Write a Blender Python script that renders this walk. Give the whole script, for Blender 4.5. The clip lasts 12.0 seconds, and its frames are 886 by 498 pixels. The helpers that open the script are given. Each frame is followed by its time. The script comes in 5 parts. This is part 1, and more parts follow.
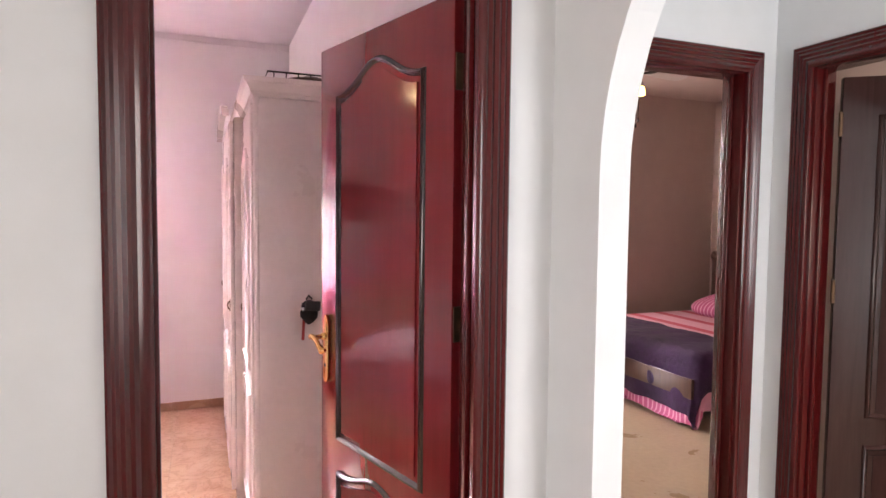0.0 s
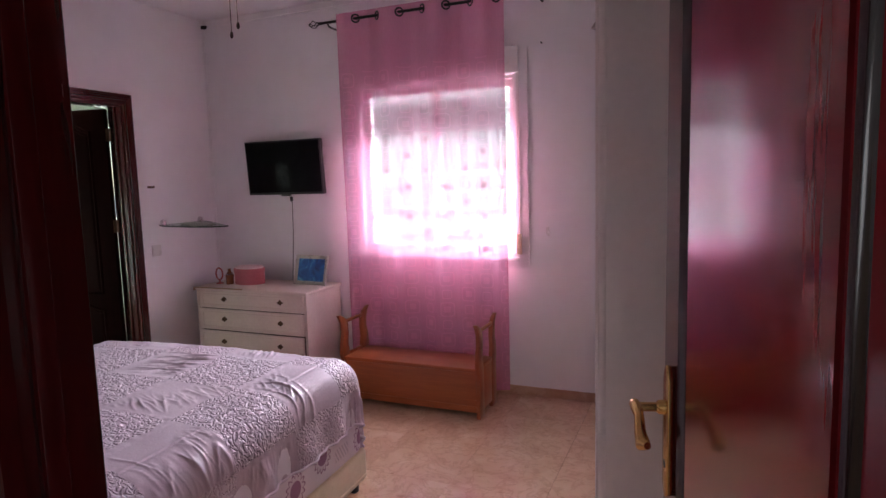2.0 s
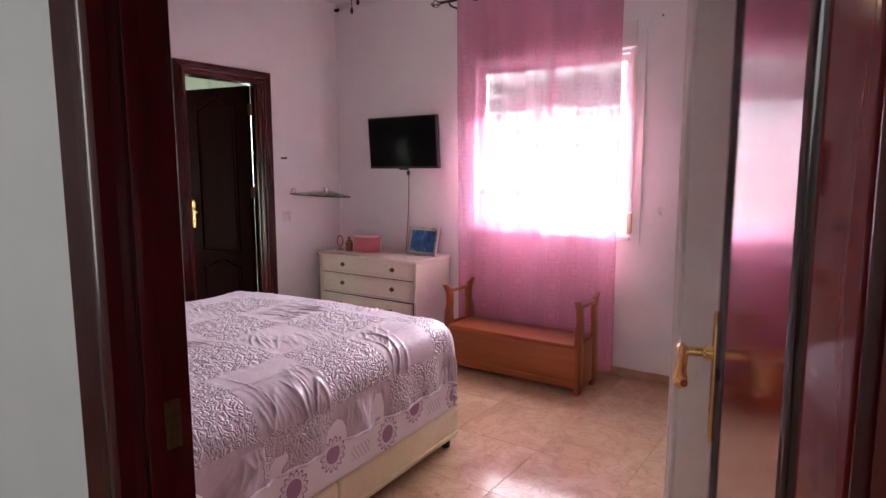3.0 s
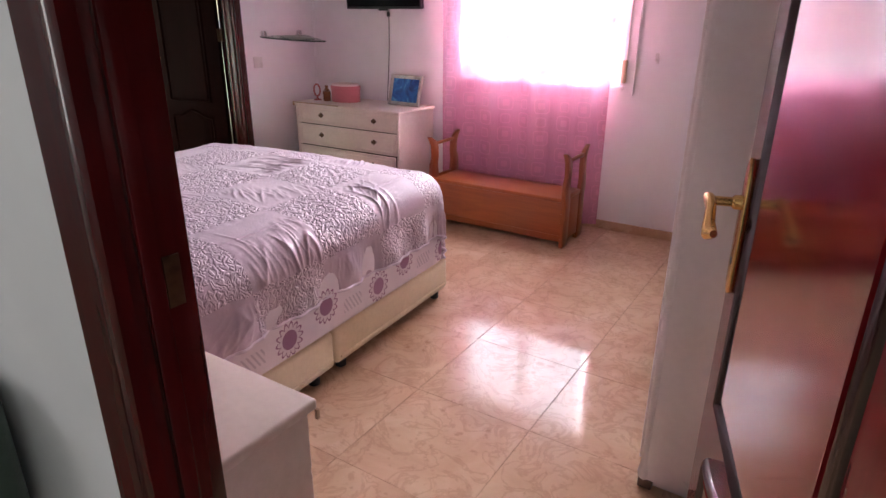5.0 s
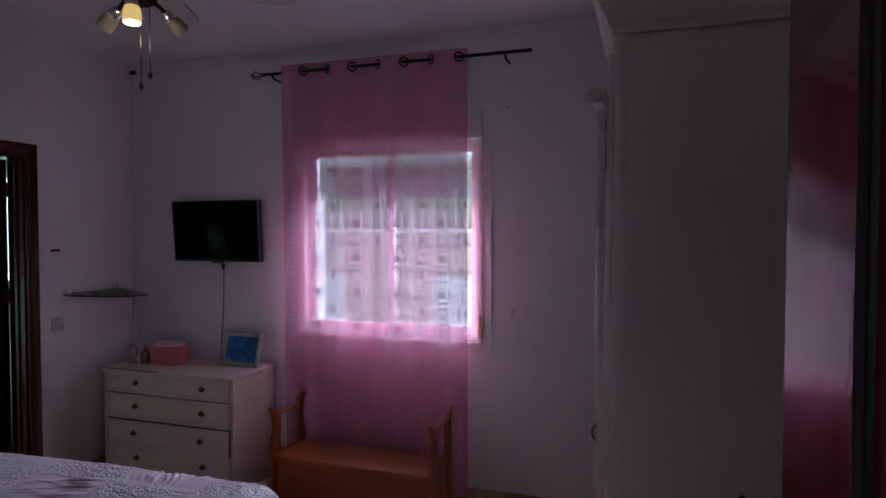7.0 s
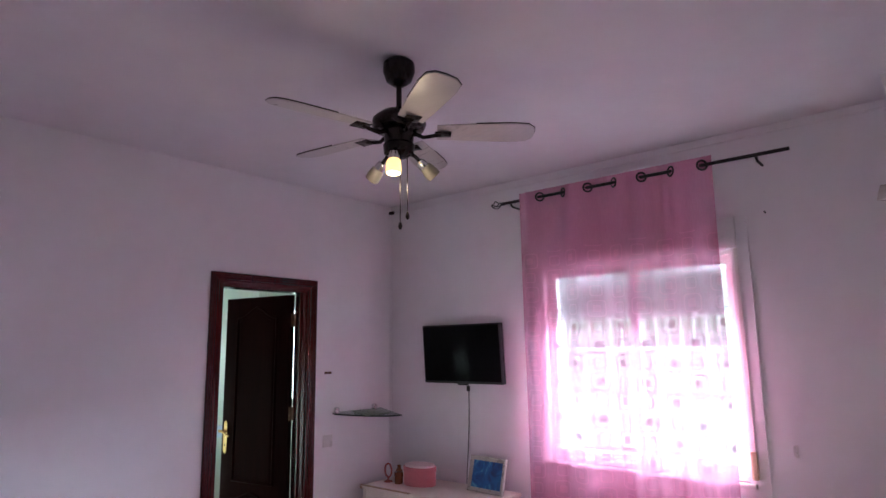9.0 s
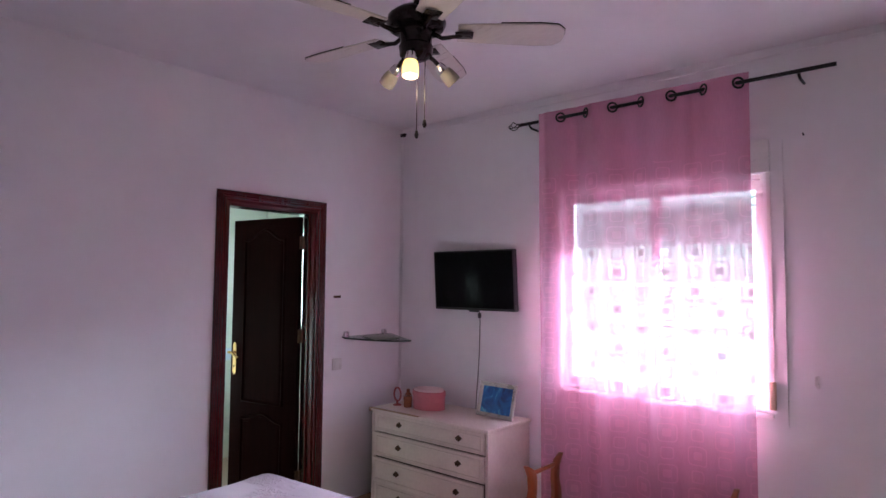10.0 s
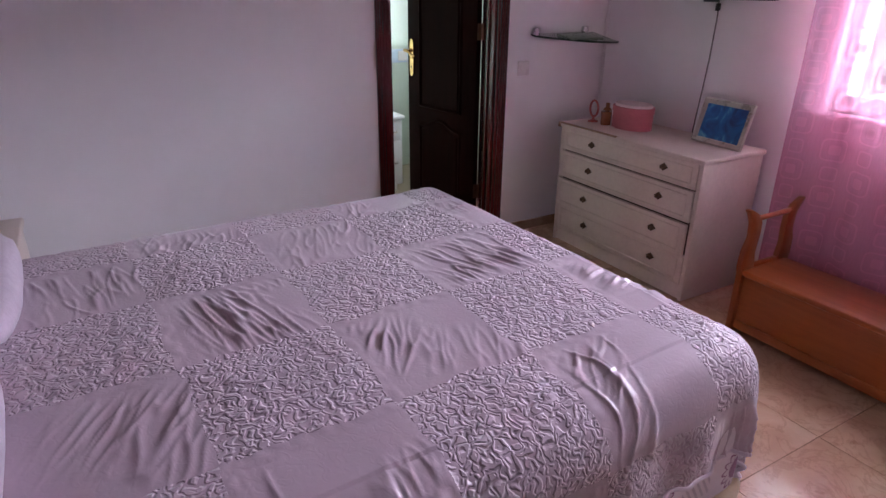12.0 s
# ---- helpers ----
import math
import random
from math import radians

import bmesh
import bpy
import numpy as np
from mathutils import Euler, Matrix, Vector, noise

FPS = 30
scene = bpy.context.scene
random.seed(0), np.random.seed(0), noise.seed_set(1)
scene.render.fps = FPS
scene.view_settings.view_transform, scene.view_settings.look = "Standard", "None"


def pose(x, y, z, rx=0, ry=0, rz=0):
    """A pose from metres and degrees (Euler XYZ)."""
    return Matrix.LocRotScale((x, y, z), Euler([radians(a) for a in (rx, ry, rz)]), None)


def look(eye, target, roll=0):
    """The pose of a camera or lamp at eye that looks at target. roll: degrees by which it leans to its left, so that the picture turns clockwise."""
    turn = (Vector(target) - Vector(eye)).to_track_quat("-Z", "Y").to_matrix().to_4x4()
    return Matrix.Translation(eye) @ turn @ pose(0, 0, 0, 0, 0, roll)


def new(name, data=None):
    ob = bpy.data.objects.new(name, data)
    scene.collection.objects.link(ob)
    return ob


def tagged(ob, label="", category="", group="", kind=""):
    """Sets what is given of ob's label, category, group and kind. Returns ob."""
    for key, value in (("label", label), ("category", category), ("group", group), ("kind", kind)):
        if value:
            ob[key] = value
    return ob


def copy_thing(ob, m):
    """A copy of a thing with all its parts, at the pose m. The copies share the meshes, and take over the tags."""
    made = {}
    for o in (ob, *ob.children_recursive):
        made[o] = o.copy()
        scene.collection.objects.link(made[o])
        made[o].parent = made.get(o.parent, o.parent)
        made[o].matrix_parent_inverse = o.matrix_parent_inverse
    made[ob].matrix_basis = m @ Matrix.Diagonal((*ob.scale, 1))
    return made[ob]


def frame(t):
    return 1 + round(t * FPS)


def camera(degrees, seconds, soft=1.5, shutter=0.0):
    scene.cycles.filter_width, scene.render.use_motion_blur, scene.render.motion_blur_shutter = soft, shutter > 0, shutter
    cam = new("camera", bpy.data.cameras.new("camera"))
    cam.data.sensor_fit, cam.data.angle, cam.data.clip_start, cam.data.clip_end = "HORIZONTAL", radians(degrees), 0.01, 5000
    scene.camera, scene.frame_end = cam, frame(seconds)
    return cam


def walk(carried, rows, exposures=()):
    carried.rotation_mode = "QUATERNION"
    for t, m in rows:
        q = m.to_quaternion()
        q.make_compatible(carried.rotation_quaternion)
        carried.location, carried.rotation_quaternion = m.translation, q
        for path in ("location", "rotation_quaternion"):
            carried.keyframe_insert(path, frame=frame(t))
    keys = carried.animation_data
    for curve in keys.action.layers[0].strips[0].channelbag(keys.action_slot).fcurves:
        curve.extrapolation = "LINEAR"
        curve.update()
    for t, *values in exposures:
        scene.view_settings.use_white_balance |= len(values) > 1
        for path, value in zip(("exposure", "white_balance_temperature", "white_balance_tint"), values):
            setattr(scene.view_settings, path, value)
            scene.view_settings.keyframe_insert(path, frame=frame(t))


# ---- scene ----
cam = camera(71.9, 12.0)
PATH = [
    (0, (-0.136, -0.429, 1.473), (0.591, 1.431, 1.359), 0.6),
    (0.5, (-0.027, -0.136, 1.47), (0.512, 1.785, 1.32), 0.8),
    (1, (0.143, 0.18, 1.449), (0.378, 2.158, 1.268), 0.1),
    (1.5, (0.236, 0.423, 1.447), (-0.085, 2.386, 1.238), -1.1),
    (2, (0.293, 0.57, 1.446), (-0.485, 2.399, 1.225), -1.6),
    (2.5, (0.385, 0.567, 1.413), (-0.624, 2.28, 1.193), -1.1),
    (3, (0.44, 0.539, 1.366), (-0.69, 2.169, 1.109), -0.1),
    (3.5, (0.437, 0.54, 1.323), (-0.737, 2.115, 0.946), 0.4),
    (5.5, (0.267, 0.624, 1.347), (-0.634, 2.245, 0.597), 1.3),
    (6, (0.168, 0.735, 1.412), (-0.523, 2.548, 0.928), -0.2),
    (6.5, (0.102, 0.885, 1.513), (-0.48, 2.788, 1.313), -0.1),
    (7, (0.106, 0.994, 1.581), (-0.523, 2.891, 1.522), 0.0),
    (7.5, (0.085, 1.01, 1.598), (-0.875, 2.765, 1.587), 0.0),
    (9.5, (0.041, 1.036, 1.61), (-1.25, 2.522, 1.968), 0.3),
    (10, (-0.06, 1.108, 1.546), (-1.364, 2.619, 1.664), 0.5),
    (10.5, (-0.167, 1.205, 1.509), (-1.466, 2.721, 1.392), 0.7),
    (11, (-0.271, 1.319, 1.431), (-1.631, 2.747, 1.099), 0.6),
    (11.5, (-0.359, 1.457, 1.419), (-1.892, 2.619, 0.87), 0.3),
    (12, (-0.457, 1.619, 1.414), (-2.047, 2.545, 0.631), 0.5),
]
walk(cam, [(t, look(eye, target, roll)) for t, eye, target, roll in PATH],
     [(0, 2.55, 7300, 21), (0.5, 2.45, 7300, 20), (1.0, 2.25, 7000, 18), (1.5, 1.50, 6700, 14), (2.0, 0.82, 6500, 14), (2.5, 0.92, 6800, 15),
      (3.0, 1.28, 6900, 15), (3.5, 1.42, 6900, 15), (5.5, 1.48, 6700, 14), (6.0, 1.35, 6000, 11), (6.5, 0.15, 5800, 8), (7.0, -0.75, 5500, 3),
      (7.5, 0.0, 5700, 9), (9.5, 0.90, 5800, 10), (10.0, 0.95, 5800, 11), (10.5, 0.85, 5900, 12), (11.0, 0.75, 6000, 12), (11.5, 0.68, 6000, 13), (12.0, 0.62, 6100, 14)])

# ---- world, sun, added sky lamps, daylight in the openings ----
world = bpy.data.worlds.new("sky")
scene.world = world
world.use_nodes = True
wn = world.node_tree
sky = wn.nodes.new("ShaderNodeTexSky")
sky.sky_type, sky.sun_disc = "NISHITA", False
sky.sun_elevation, sky.sun_rotation = radians(30), radians(165)
wn.nodes["Background"].inputs["Strength"].default_value = 0.12
wn.links.new(sky.outputs[0], wn.nodes["Background"].inputs[0])


def sun_lamp(elevation, rotation, strength):
    data = bpy.data.lights.new("sun", "SUN")
    data.energy, data.angle, data.color = strength, radians(0.5), (1, 0.95, 0.88)
    ob = new("sun", data)
    e, r = radians(elevation), radians(rotation)
    d = Vector((math.sin(r) * math.cos(e), math.cos(r) * math.cos(e), math.sin(e)))
    ob.matrix_world = look(d * 30, (0, 0, 0))


sun_lamp(30, 165, 2.2)


def daylight_lamp(name, eye, target, w, h, watts, color):
    data = bpy.data.lights.new(name, "AREA")
    data.shape, data.size, data.size_y, data.energy, data.color = "RECTANGLE", w, h, watts, color
    ob = new(name, data)
    ob.matrix_world = look(eye, target)


# two added lamps outside, above the camera's view, boost the sky's light indoors
daylight_lamp("low_sky_fill", (-1.475, 10.2, 3.35), (-1.475, 4.45, 1.40), 10.0, 1.3, 4300, (0.92, 0.95, 1.0))
daylight_lamp("high_sky_fill", (-1.475, 9.0, 5.4), (-1.475, 4.45, 1.30), 10.0, 4.6, 1200, (0.90, 0.94, 1.0))
daylight_lamp("side_room_window_light", (2.9, -1.06, 1.5), (2.9, 0, 1.4), 0.8, 1.0, 2.6, (1.0, 0.90, 0.80))
daylight_lamp("hall_window_light", (-2.76, -1.1, 1.5), (0, -1.1, 1.5), 1.5, 1.5, 8, (0.90, 0.96, 1.0))
daylight_lamp("corridor_window_light", (1.4, -2.16, 1.5), (1.4, 0, 1.5), 0.9, 1.3, 10, (0.80, 0.92, 1.0))
daylight_lamp("bathroom_window_light", (-4.2, 4.56, 1.6), (-4.9, 3.4, 1.1), 0.7, 0.7, 2.2, (0.86, 0.97, 0.95))
daylight_lamp("guest_window_light", (3.0, 4.95, 1.5), (3.0, 0, 1.4), 0.9, 1.0, 5.5, (1.0, 0.90, 0.87))


# ---- materials ----
def nodes_of(name):
    m = bpy.data.materials.new(name)
    m.use_nodes = True
    return m, m.node_tree, m.node_tree.nodes["Principled BSDF"]


def coords(nt, scale=(1, 1, 1), kind="Object"):
    tc, mp = nt.nodes.new("ShaderNodeTexCoord"), nt.nodes.new("ShaderNodeMapping")
    mp.inputs["Scale"].default_value = scale
    nt.links.new(tc.outputs[kind], mp.inputs["Vector"])
    return mp.outputs["Vector"]


def noise_node(nt, vec, scale, detail=4, rough=0.55, distortion=0.0):
    n = nt.nodes.new("ShaderNodeTexNoise")
    n.inputs["Scale"].default_value, n.inputs["Detail"].default_value = scale, detail
    n.inputs["Roughness"].default_value, n.inputs["Distortion"].default_value = rough, distortion
    nt.links.new(vec, n.inputs["Vector"])
    return n.outputs["Fac"]


def ramp(nt, fac, stops):
    r = nt.nodes.new("ShaderNodeValToRGB")
    el = r.color_ramp.elements
    while len(el) < len(stops):
        el.new(0.5)
    for e, (p, c) in zip(el, stops):
        e.position, e.color = p, (*c, 1) if len(c) == 3 else (c[0], c[0], c[0], 1)
    nt.links.new(fac, r.inputs["Fac"])
    return r.outputs["Color"]


def math_node(nt, op, a, b=None, c=None):
    n = nt.nodes.new("ShaderNodeMath")
    n.operation = op
    for i, v in enumerate((a, b, c)):
        if v is None:
            continue
        if isinstance(v, (int, float)):
            n.inputs[i].default_value = v
        else:
            nt.links.new(v, n.inputs[i])
    return n.outputs[0]


def mix_color(nt, fac, a, b, mode="MIX"):
    n = nt.nodes.new("ShaderNodeMix")
    n.data_type, n.blend_type = "RGBA", mode
    for socket, v in ((n.inputs[0], fac), (n.inputs[6], a), (n.inputs[7], b)):
        if isinstance(v, (int, float)):
            socket.default_value = v
        elif isinstance(v, tuple):
            socket.default_value = (*v, 1)
        else:
            nt.links.new(v, socket)
    return n.outputs[2]


def bump(nt, bsdf, height, strength, distance):
    b = nt.nodes.new("ShaderNodeBump")
    b.inputs["Strength"].default_value, b.inputs["Distance"].default_value = strength, distance
    nt.links.new(height, b.inputs["Height"])
    nt.links.new(b.outputs["Normal"], bsdf.inputs["Normal"])


def surface(name, light, dark, coarse=2.0, fine=40.0, rough=0.5, spread=0.12, relief=0.15, depth=0.002, metal=0.0, stretch=(1, 1, 1), coat=0.0, sheen=0.0):
    """Two scales of colour variation, uneven gloss and fine relief."""
    m, nt, b = nodes_of(name)
    v = coords(nt, stretch)
    big, small = noise_node(nt, v, coarse, 5, 0.6, 0.4), noise_node(nt, v, fine, 4)
    blend = math_node(nt, "ADD", math_node(nt, "MULTIPLY", big, 0.65), math_node(nt, "MULTIPLY", small, 0.35))
    nt.links.new(ramp(nt, blend, [(0.35, dark), (0.65, light)]), b.inputs["Base Color"])
    nt.links.new(ramp(nt, big, [(0.3, (max(rough - spread, 0.03),)), (0.7, (min(rough + spread, 1),))]), b.inputs["Roughness"])
    b.inputs["Metallic"].default_value = metal
    b.inputs["Coat Weight"].default_value = coat
    b.inputs["Coat Roughness"].default_value = 0.08
    b.inputs["Sheen Weight"].default_value = sheen
    bump(nt, b, small, relief, depth)
    return m


def lacquered_wood(name, light, dark, rough=0.16, axis=2, coat=0.6):
    m, nt, b = nodes_of(name)
    stretch = [9, 9, 9]
    stretch[axis] = 0.6
    v = coords(nt, tuple(stretch))
    grain, fine = noise_node(nt, v, 2.2, 6, 0.6, 1.2), noise_node(nt, v, 14, 3)
    blend = math_node(nt, "ADD", math_node(nt, "MULTIPLY", grain, 0.7), math_node(nt, "MULTIPLY", fine, 0.3))
    nt.links.new(ramp(nt, blend, [(0.3, dark), (0.7, light)]), b.inputs["Base Color"])
    smear = noise_node(nt, coords(nt), 5, 3)
    nt.links.new(ramp(nt, smear, [(0.1, (rough - 0.01,)), (0.9, (rough + 0.015,))]), b.inputs["Roughness"])
    b.inputs["Coat Weight"].default_value, b.inputs["Coat Roughness"].default_value = coat, 0.06
    bump(nt, b, grain, 0.06, 0.001)
    return m


def plaster(name, light, dark):
    m, nt, b = nodes_of(name)
    v = coords(nt)
    big, mid, small = noise_node(nt, v, 0.9, 4, 0.6), noise_node(nt, v, 7, 4), noise_node(nt, v, 90, 3)
    blend = math_node(nt, "ADD", math_node(nt, "MULTIPLY", big, 0.6), math_node(nt, "MULTIPLY", mid, 0.4))
    nt.links.new(ramp(nt, blend, [(0.32, dark), (0.68, light)]), b.inputs["Base Color"])
    b.inputs["Roughness"].default_value = 0.62
    bump(nt, b, math_node(nt, "ADD", small, math_node(nt, "MULTIPLY", mid, 1.5)), 0.12, 0.002)
    return m


def marble_tile(name):
    m, nt, b = nodes_of(name)
    info = nt.nodes.new("ShaderNodeObjectInfo")
    v = coords(nt)
    shift = nt.nodes.new("ShaderNodeVectorMath")
    shift.operation = "ADD"
    comb = nt.nodes.new("ShaderNodeCombineXYZ")
    for i, k in enumerate((17.0, 31.0, 9.0)):
        nt.links.new(math_node(nt, "MULTIPLY", info.outputs["Random"], k), comb.inputs[i])
    nt.links.new(v, shift.inputs[0])
    nt.links.new(comb.outputs[0], shift.inputs[1])
    p = shift.outputs[0]
    cloud, vein, speck = noise_node(nt, p, 3.5, 6, 0.62, 0.8), noise_node(nt, p, 6.5, 7, 0.6, 1.6), noise_node(nt, p, 26, 4)
    base = ramp(nt, cloud, [(0.25, (0.50, 0.31, 0.20)), (0.5, (0.61, 0.40, 0.265)), (0.75, (0.70, 0.49, 0.345))])
    veins = ramp(nt, vein, [(0.46, (0.0,)), (0.495, (1.0,)), (0.505, (1.0,)), (0.54, (0.0,))])
    col = mix_color(nt, math_node(nt, "MULTIPLY", veins, 0.28), base, (0.30, 0.15, 0.085))
    dots = ramp(nt, speck, [(0.62, (0.0,)), (0.72, (0.5,))])
    col = mix_color(nt, dots, col, (0.34, 0.17, 0.10))
    nt.links.new(col, b.inputs["Base Color"])
    nt.links.new(ramp(nt, speck, [(0.3, (0.06,)), (0.7, (0.13,))]), b.inputs["Roughness"])
    b.inputs["Coat Weight"].default_value, b.inputs["Coat Roughness"].default_value = 0.35, 0.05
    bump(nt, b, veins, 0.05, 0.0006)
    return m


def curtain_cloth(name):
    """Sheer voile with a woven pattern of framed squares."""
    m, nt, b = nodes_of(name)
    tc = nt.nodes.new("ShaderNodeUVMap")
    tc.uv_map = "cloth"
    sep = nt.nodes.new("ShaderNodeSeparateXYZ")
    nt.links.new(tc.outputs[0], sep.inputs[0])
    u, v = math_node(nt, "DIVIDE", sep.outputs[0], 0.140), math_node(nt, "DIVIDE", sep.outputs[1], 0.105)
    cu, cv = math_node(nt, "FLOOR", u), math_node(nt, "FLOOR", v)
    du = math_node(nt, "ABSOLUTE", math_node(nt, "MULTIPLY", math_node(nt, "SUBTRACT", math_node(nt, "SUBTRACT", u, cu), 0.5), 0.140))
    dv = math_node(nt, "ABSOLUTE", math_node(nt, "MULTIPLY", math_node(nt, "SUBTRACT", math_node(nt, "SUBTRACT", v, cv), 0.5), 0.105))
    odd = math_node(nt, "MODULO", math_node(nt, "ADD", cu, cv), 2.0)
    # rounded squares: a fourth-power norm
    d = math_node(nt, "POWER", math_node(nt, "ADD", math_node(nt, "POWER", du, 5.0), math_node(nt, "POWER", dv, 5.0)), 0.2)
    half = math_node(nt, "MULTIPLY_ADD", odd, -0.017, 0.046)
    ring = math_node(nt, "LESS_THAN", math_node(nt, "ABSOLUTE", math_node(nt, "SUBTRACT", d, half)), 0.0034)
    core = math_node(nt, "MULTIPLY", math_node(nt, "LESS_THAN", d, 0.021), math_node(nt, "SUBTRACT", 1.0, odd))
    pattern = math_node(nt, "MULTIPLY", math_node(nt, "ADD", ring, core), math_node(nt, "LESS_THAN", sep.outputs[1], 2.22))
    weave = noise_node(nt, coords(nt, (1, 1, 0.15)), 160, 2)
    fold = noise_node(nt, coords(nt), 3, 3)
    cloth = mix_color(nt, fold, (0.80, 0.32, 0.46), (0.74, 0.27, 0.41))
    cloth = mix_color(nt, math_node(nt, "MULTIPLY", pattern, 0.92), cloth, (0.63, 0.24, 0.355))
    dif, tra, clear = nt.nodes.new("ShaderNodeBsdfDiffuse"), nt.nodes.new("ShaderNodeBsdfTranslucent"), nt.nodes.new("ShaderNodeBsdfTransparent")
    nt.links.new(cloth, dif.inputs["Color"])
    nt.links.new(mix_color(nt, math_node(nt, "MULTIPLY", pattern, 0.8), mix_color(nt, 0.85, cloth, (0.66, 0.58, 0.84)), (0.26, 0.16, 0.24)), tra.inputs["Color"])
    clear.inputs["Color"].default_value = (0.96, 0.91, 1.0, 1)
    a, c = nt.nodes.new("ShaderNodeMixShader"), nt.nodes.new("ShaderNodeMixShader")
    a.inputs[0].default_value = 0.048
    nt.links.new(dif.outputs[0], a.inputs[1])
    nt.links.new(tra.outputs[0], a.inputs[2])
    open_part = math_node(nt, "MULTIPLY", math_node(nt, "MULTIPLY_ADD", pattern, -0.25, 0.37), math_node(nt, "MULTIPLY_ADD", weave, 0.3, 0.85))
    nt.links.new(open_part, c.inputs[0])
    nt.links.new(a.outputs[0], c.inputs[1])
    nt.links.new(clear.outputs[0], c.inputs[2])
    nt.links.new(c.outputs[0], nt.nodes["Material Output"].inputs["Surface"])
    nt.nodes.remove(b)
    return m


def bedspread_cloth(name):
    """Lilac satin: squares of crinkled quilting among smooth ones."""
    m, nt, b = nodes_of(name)
    tc = nt.nodes.new("ShaderNodeUVMap")
    tc.uv_map = "cloth"
    chk = nt.nodes.new("ShaderNodeTexChecker")
    chk.inputs["Scale"].default_value = 1 / 0.34
    chk.inputs["Color1"].default_value, chk.inputs["Color2"].default_value = (0.02, 0.02, 0.02, 1), (1, 1, 1, 1)
    # the seams between the squares wander
    drift, shift = nt.nodes.new("ShaderNodeTexNoise"), nt.nodes.new("ShaderNodeVectorMath")
    drift.inputs["Scale"].default_value, drift.inputs["Detail"].default_value = 9.0, 3.0
    nt.links.new(tc.outputs[0], drift.inputs["Vector"])
    shift.operation = "MULTIPLY_ADD"
    nt.links.new(drift.outputs["Color"], shift.inputs[0])
    shift.inputs[1].default_value = (0.05, 0.05, 0.0)
    nt.links.new(tc.outputs[0], shift.inputs[2])
    nt.links.new(shift.outputs[0], chk.inputs["Vector"])
    worms = noise_node(nt, tc.outputs[0], 44, 1.0, 0.35, 0.5)
    loops = math_node(nt, "SINE", math_node(nt, "MULTIPLY", worms, 21.0))
    ridge = ramp(nt, math_node(nt, "MULTIPLY_ADD", loops, 0.5, 0.5), [(0.12, (0.0,)), (0.80, (1.0,))])
    quilt = math_node(nt, "MULTIPLY", ridge, chk.outputs["Color"])
    silk = noise_node(nt, tc.outputs[0], 120, 2)
    tone = noise_node(nt, tc.outputs[0], 2.3, 4)
    col = ramp(nt, tone, [(0.3, (0.48, 0.36, 0.43)), (0.7, (0.55, 0.415, 0.49))])
    col = mix_color(nt, math_node(nt, "MULTIPLY", quilt, 0.22), col, (0.66, 0.54, 0.62))
    nt.links.new(col, b.inputs["Base Color"])
    b.inputs["Roughness"].default_value = 0.27
    b.inputs["Sheen Weight"].default_value = 0.35
    b.inputs["Specular IOR Level"].default_value = 0.6
    bump(nt, b, math_node(nt, "ADD", quilt, math_node(nt, "MULTIPLY", silk, 0.02)), 0.75, 0.0068)
    return m


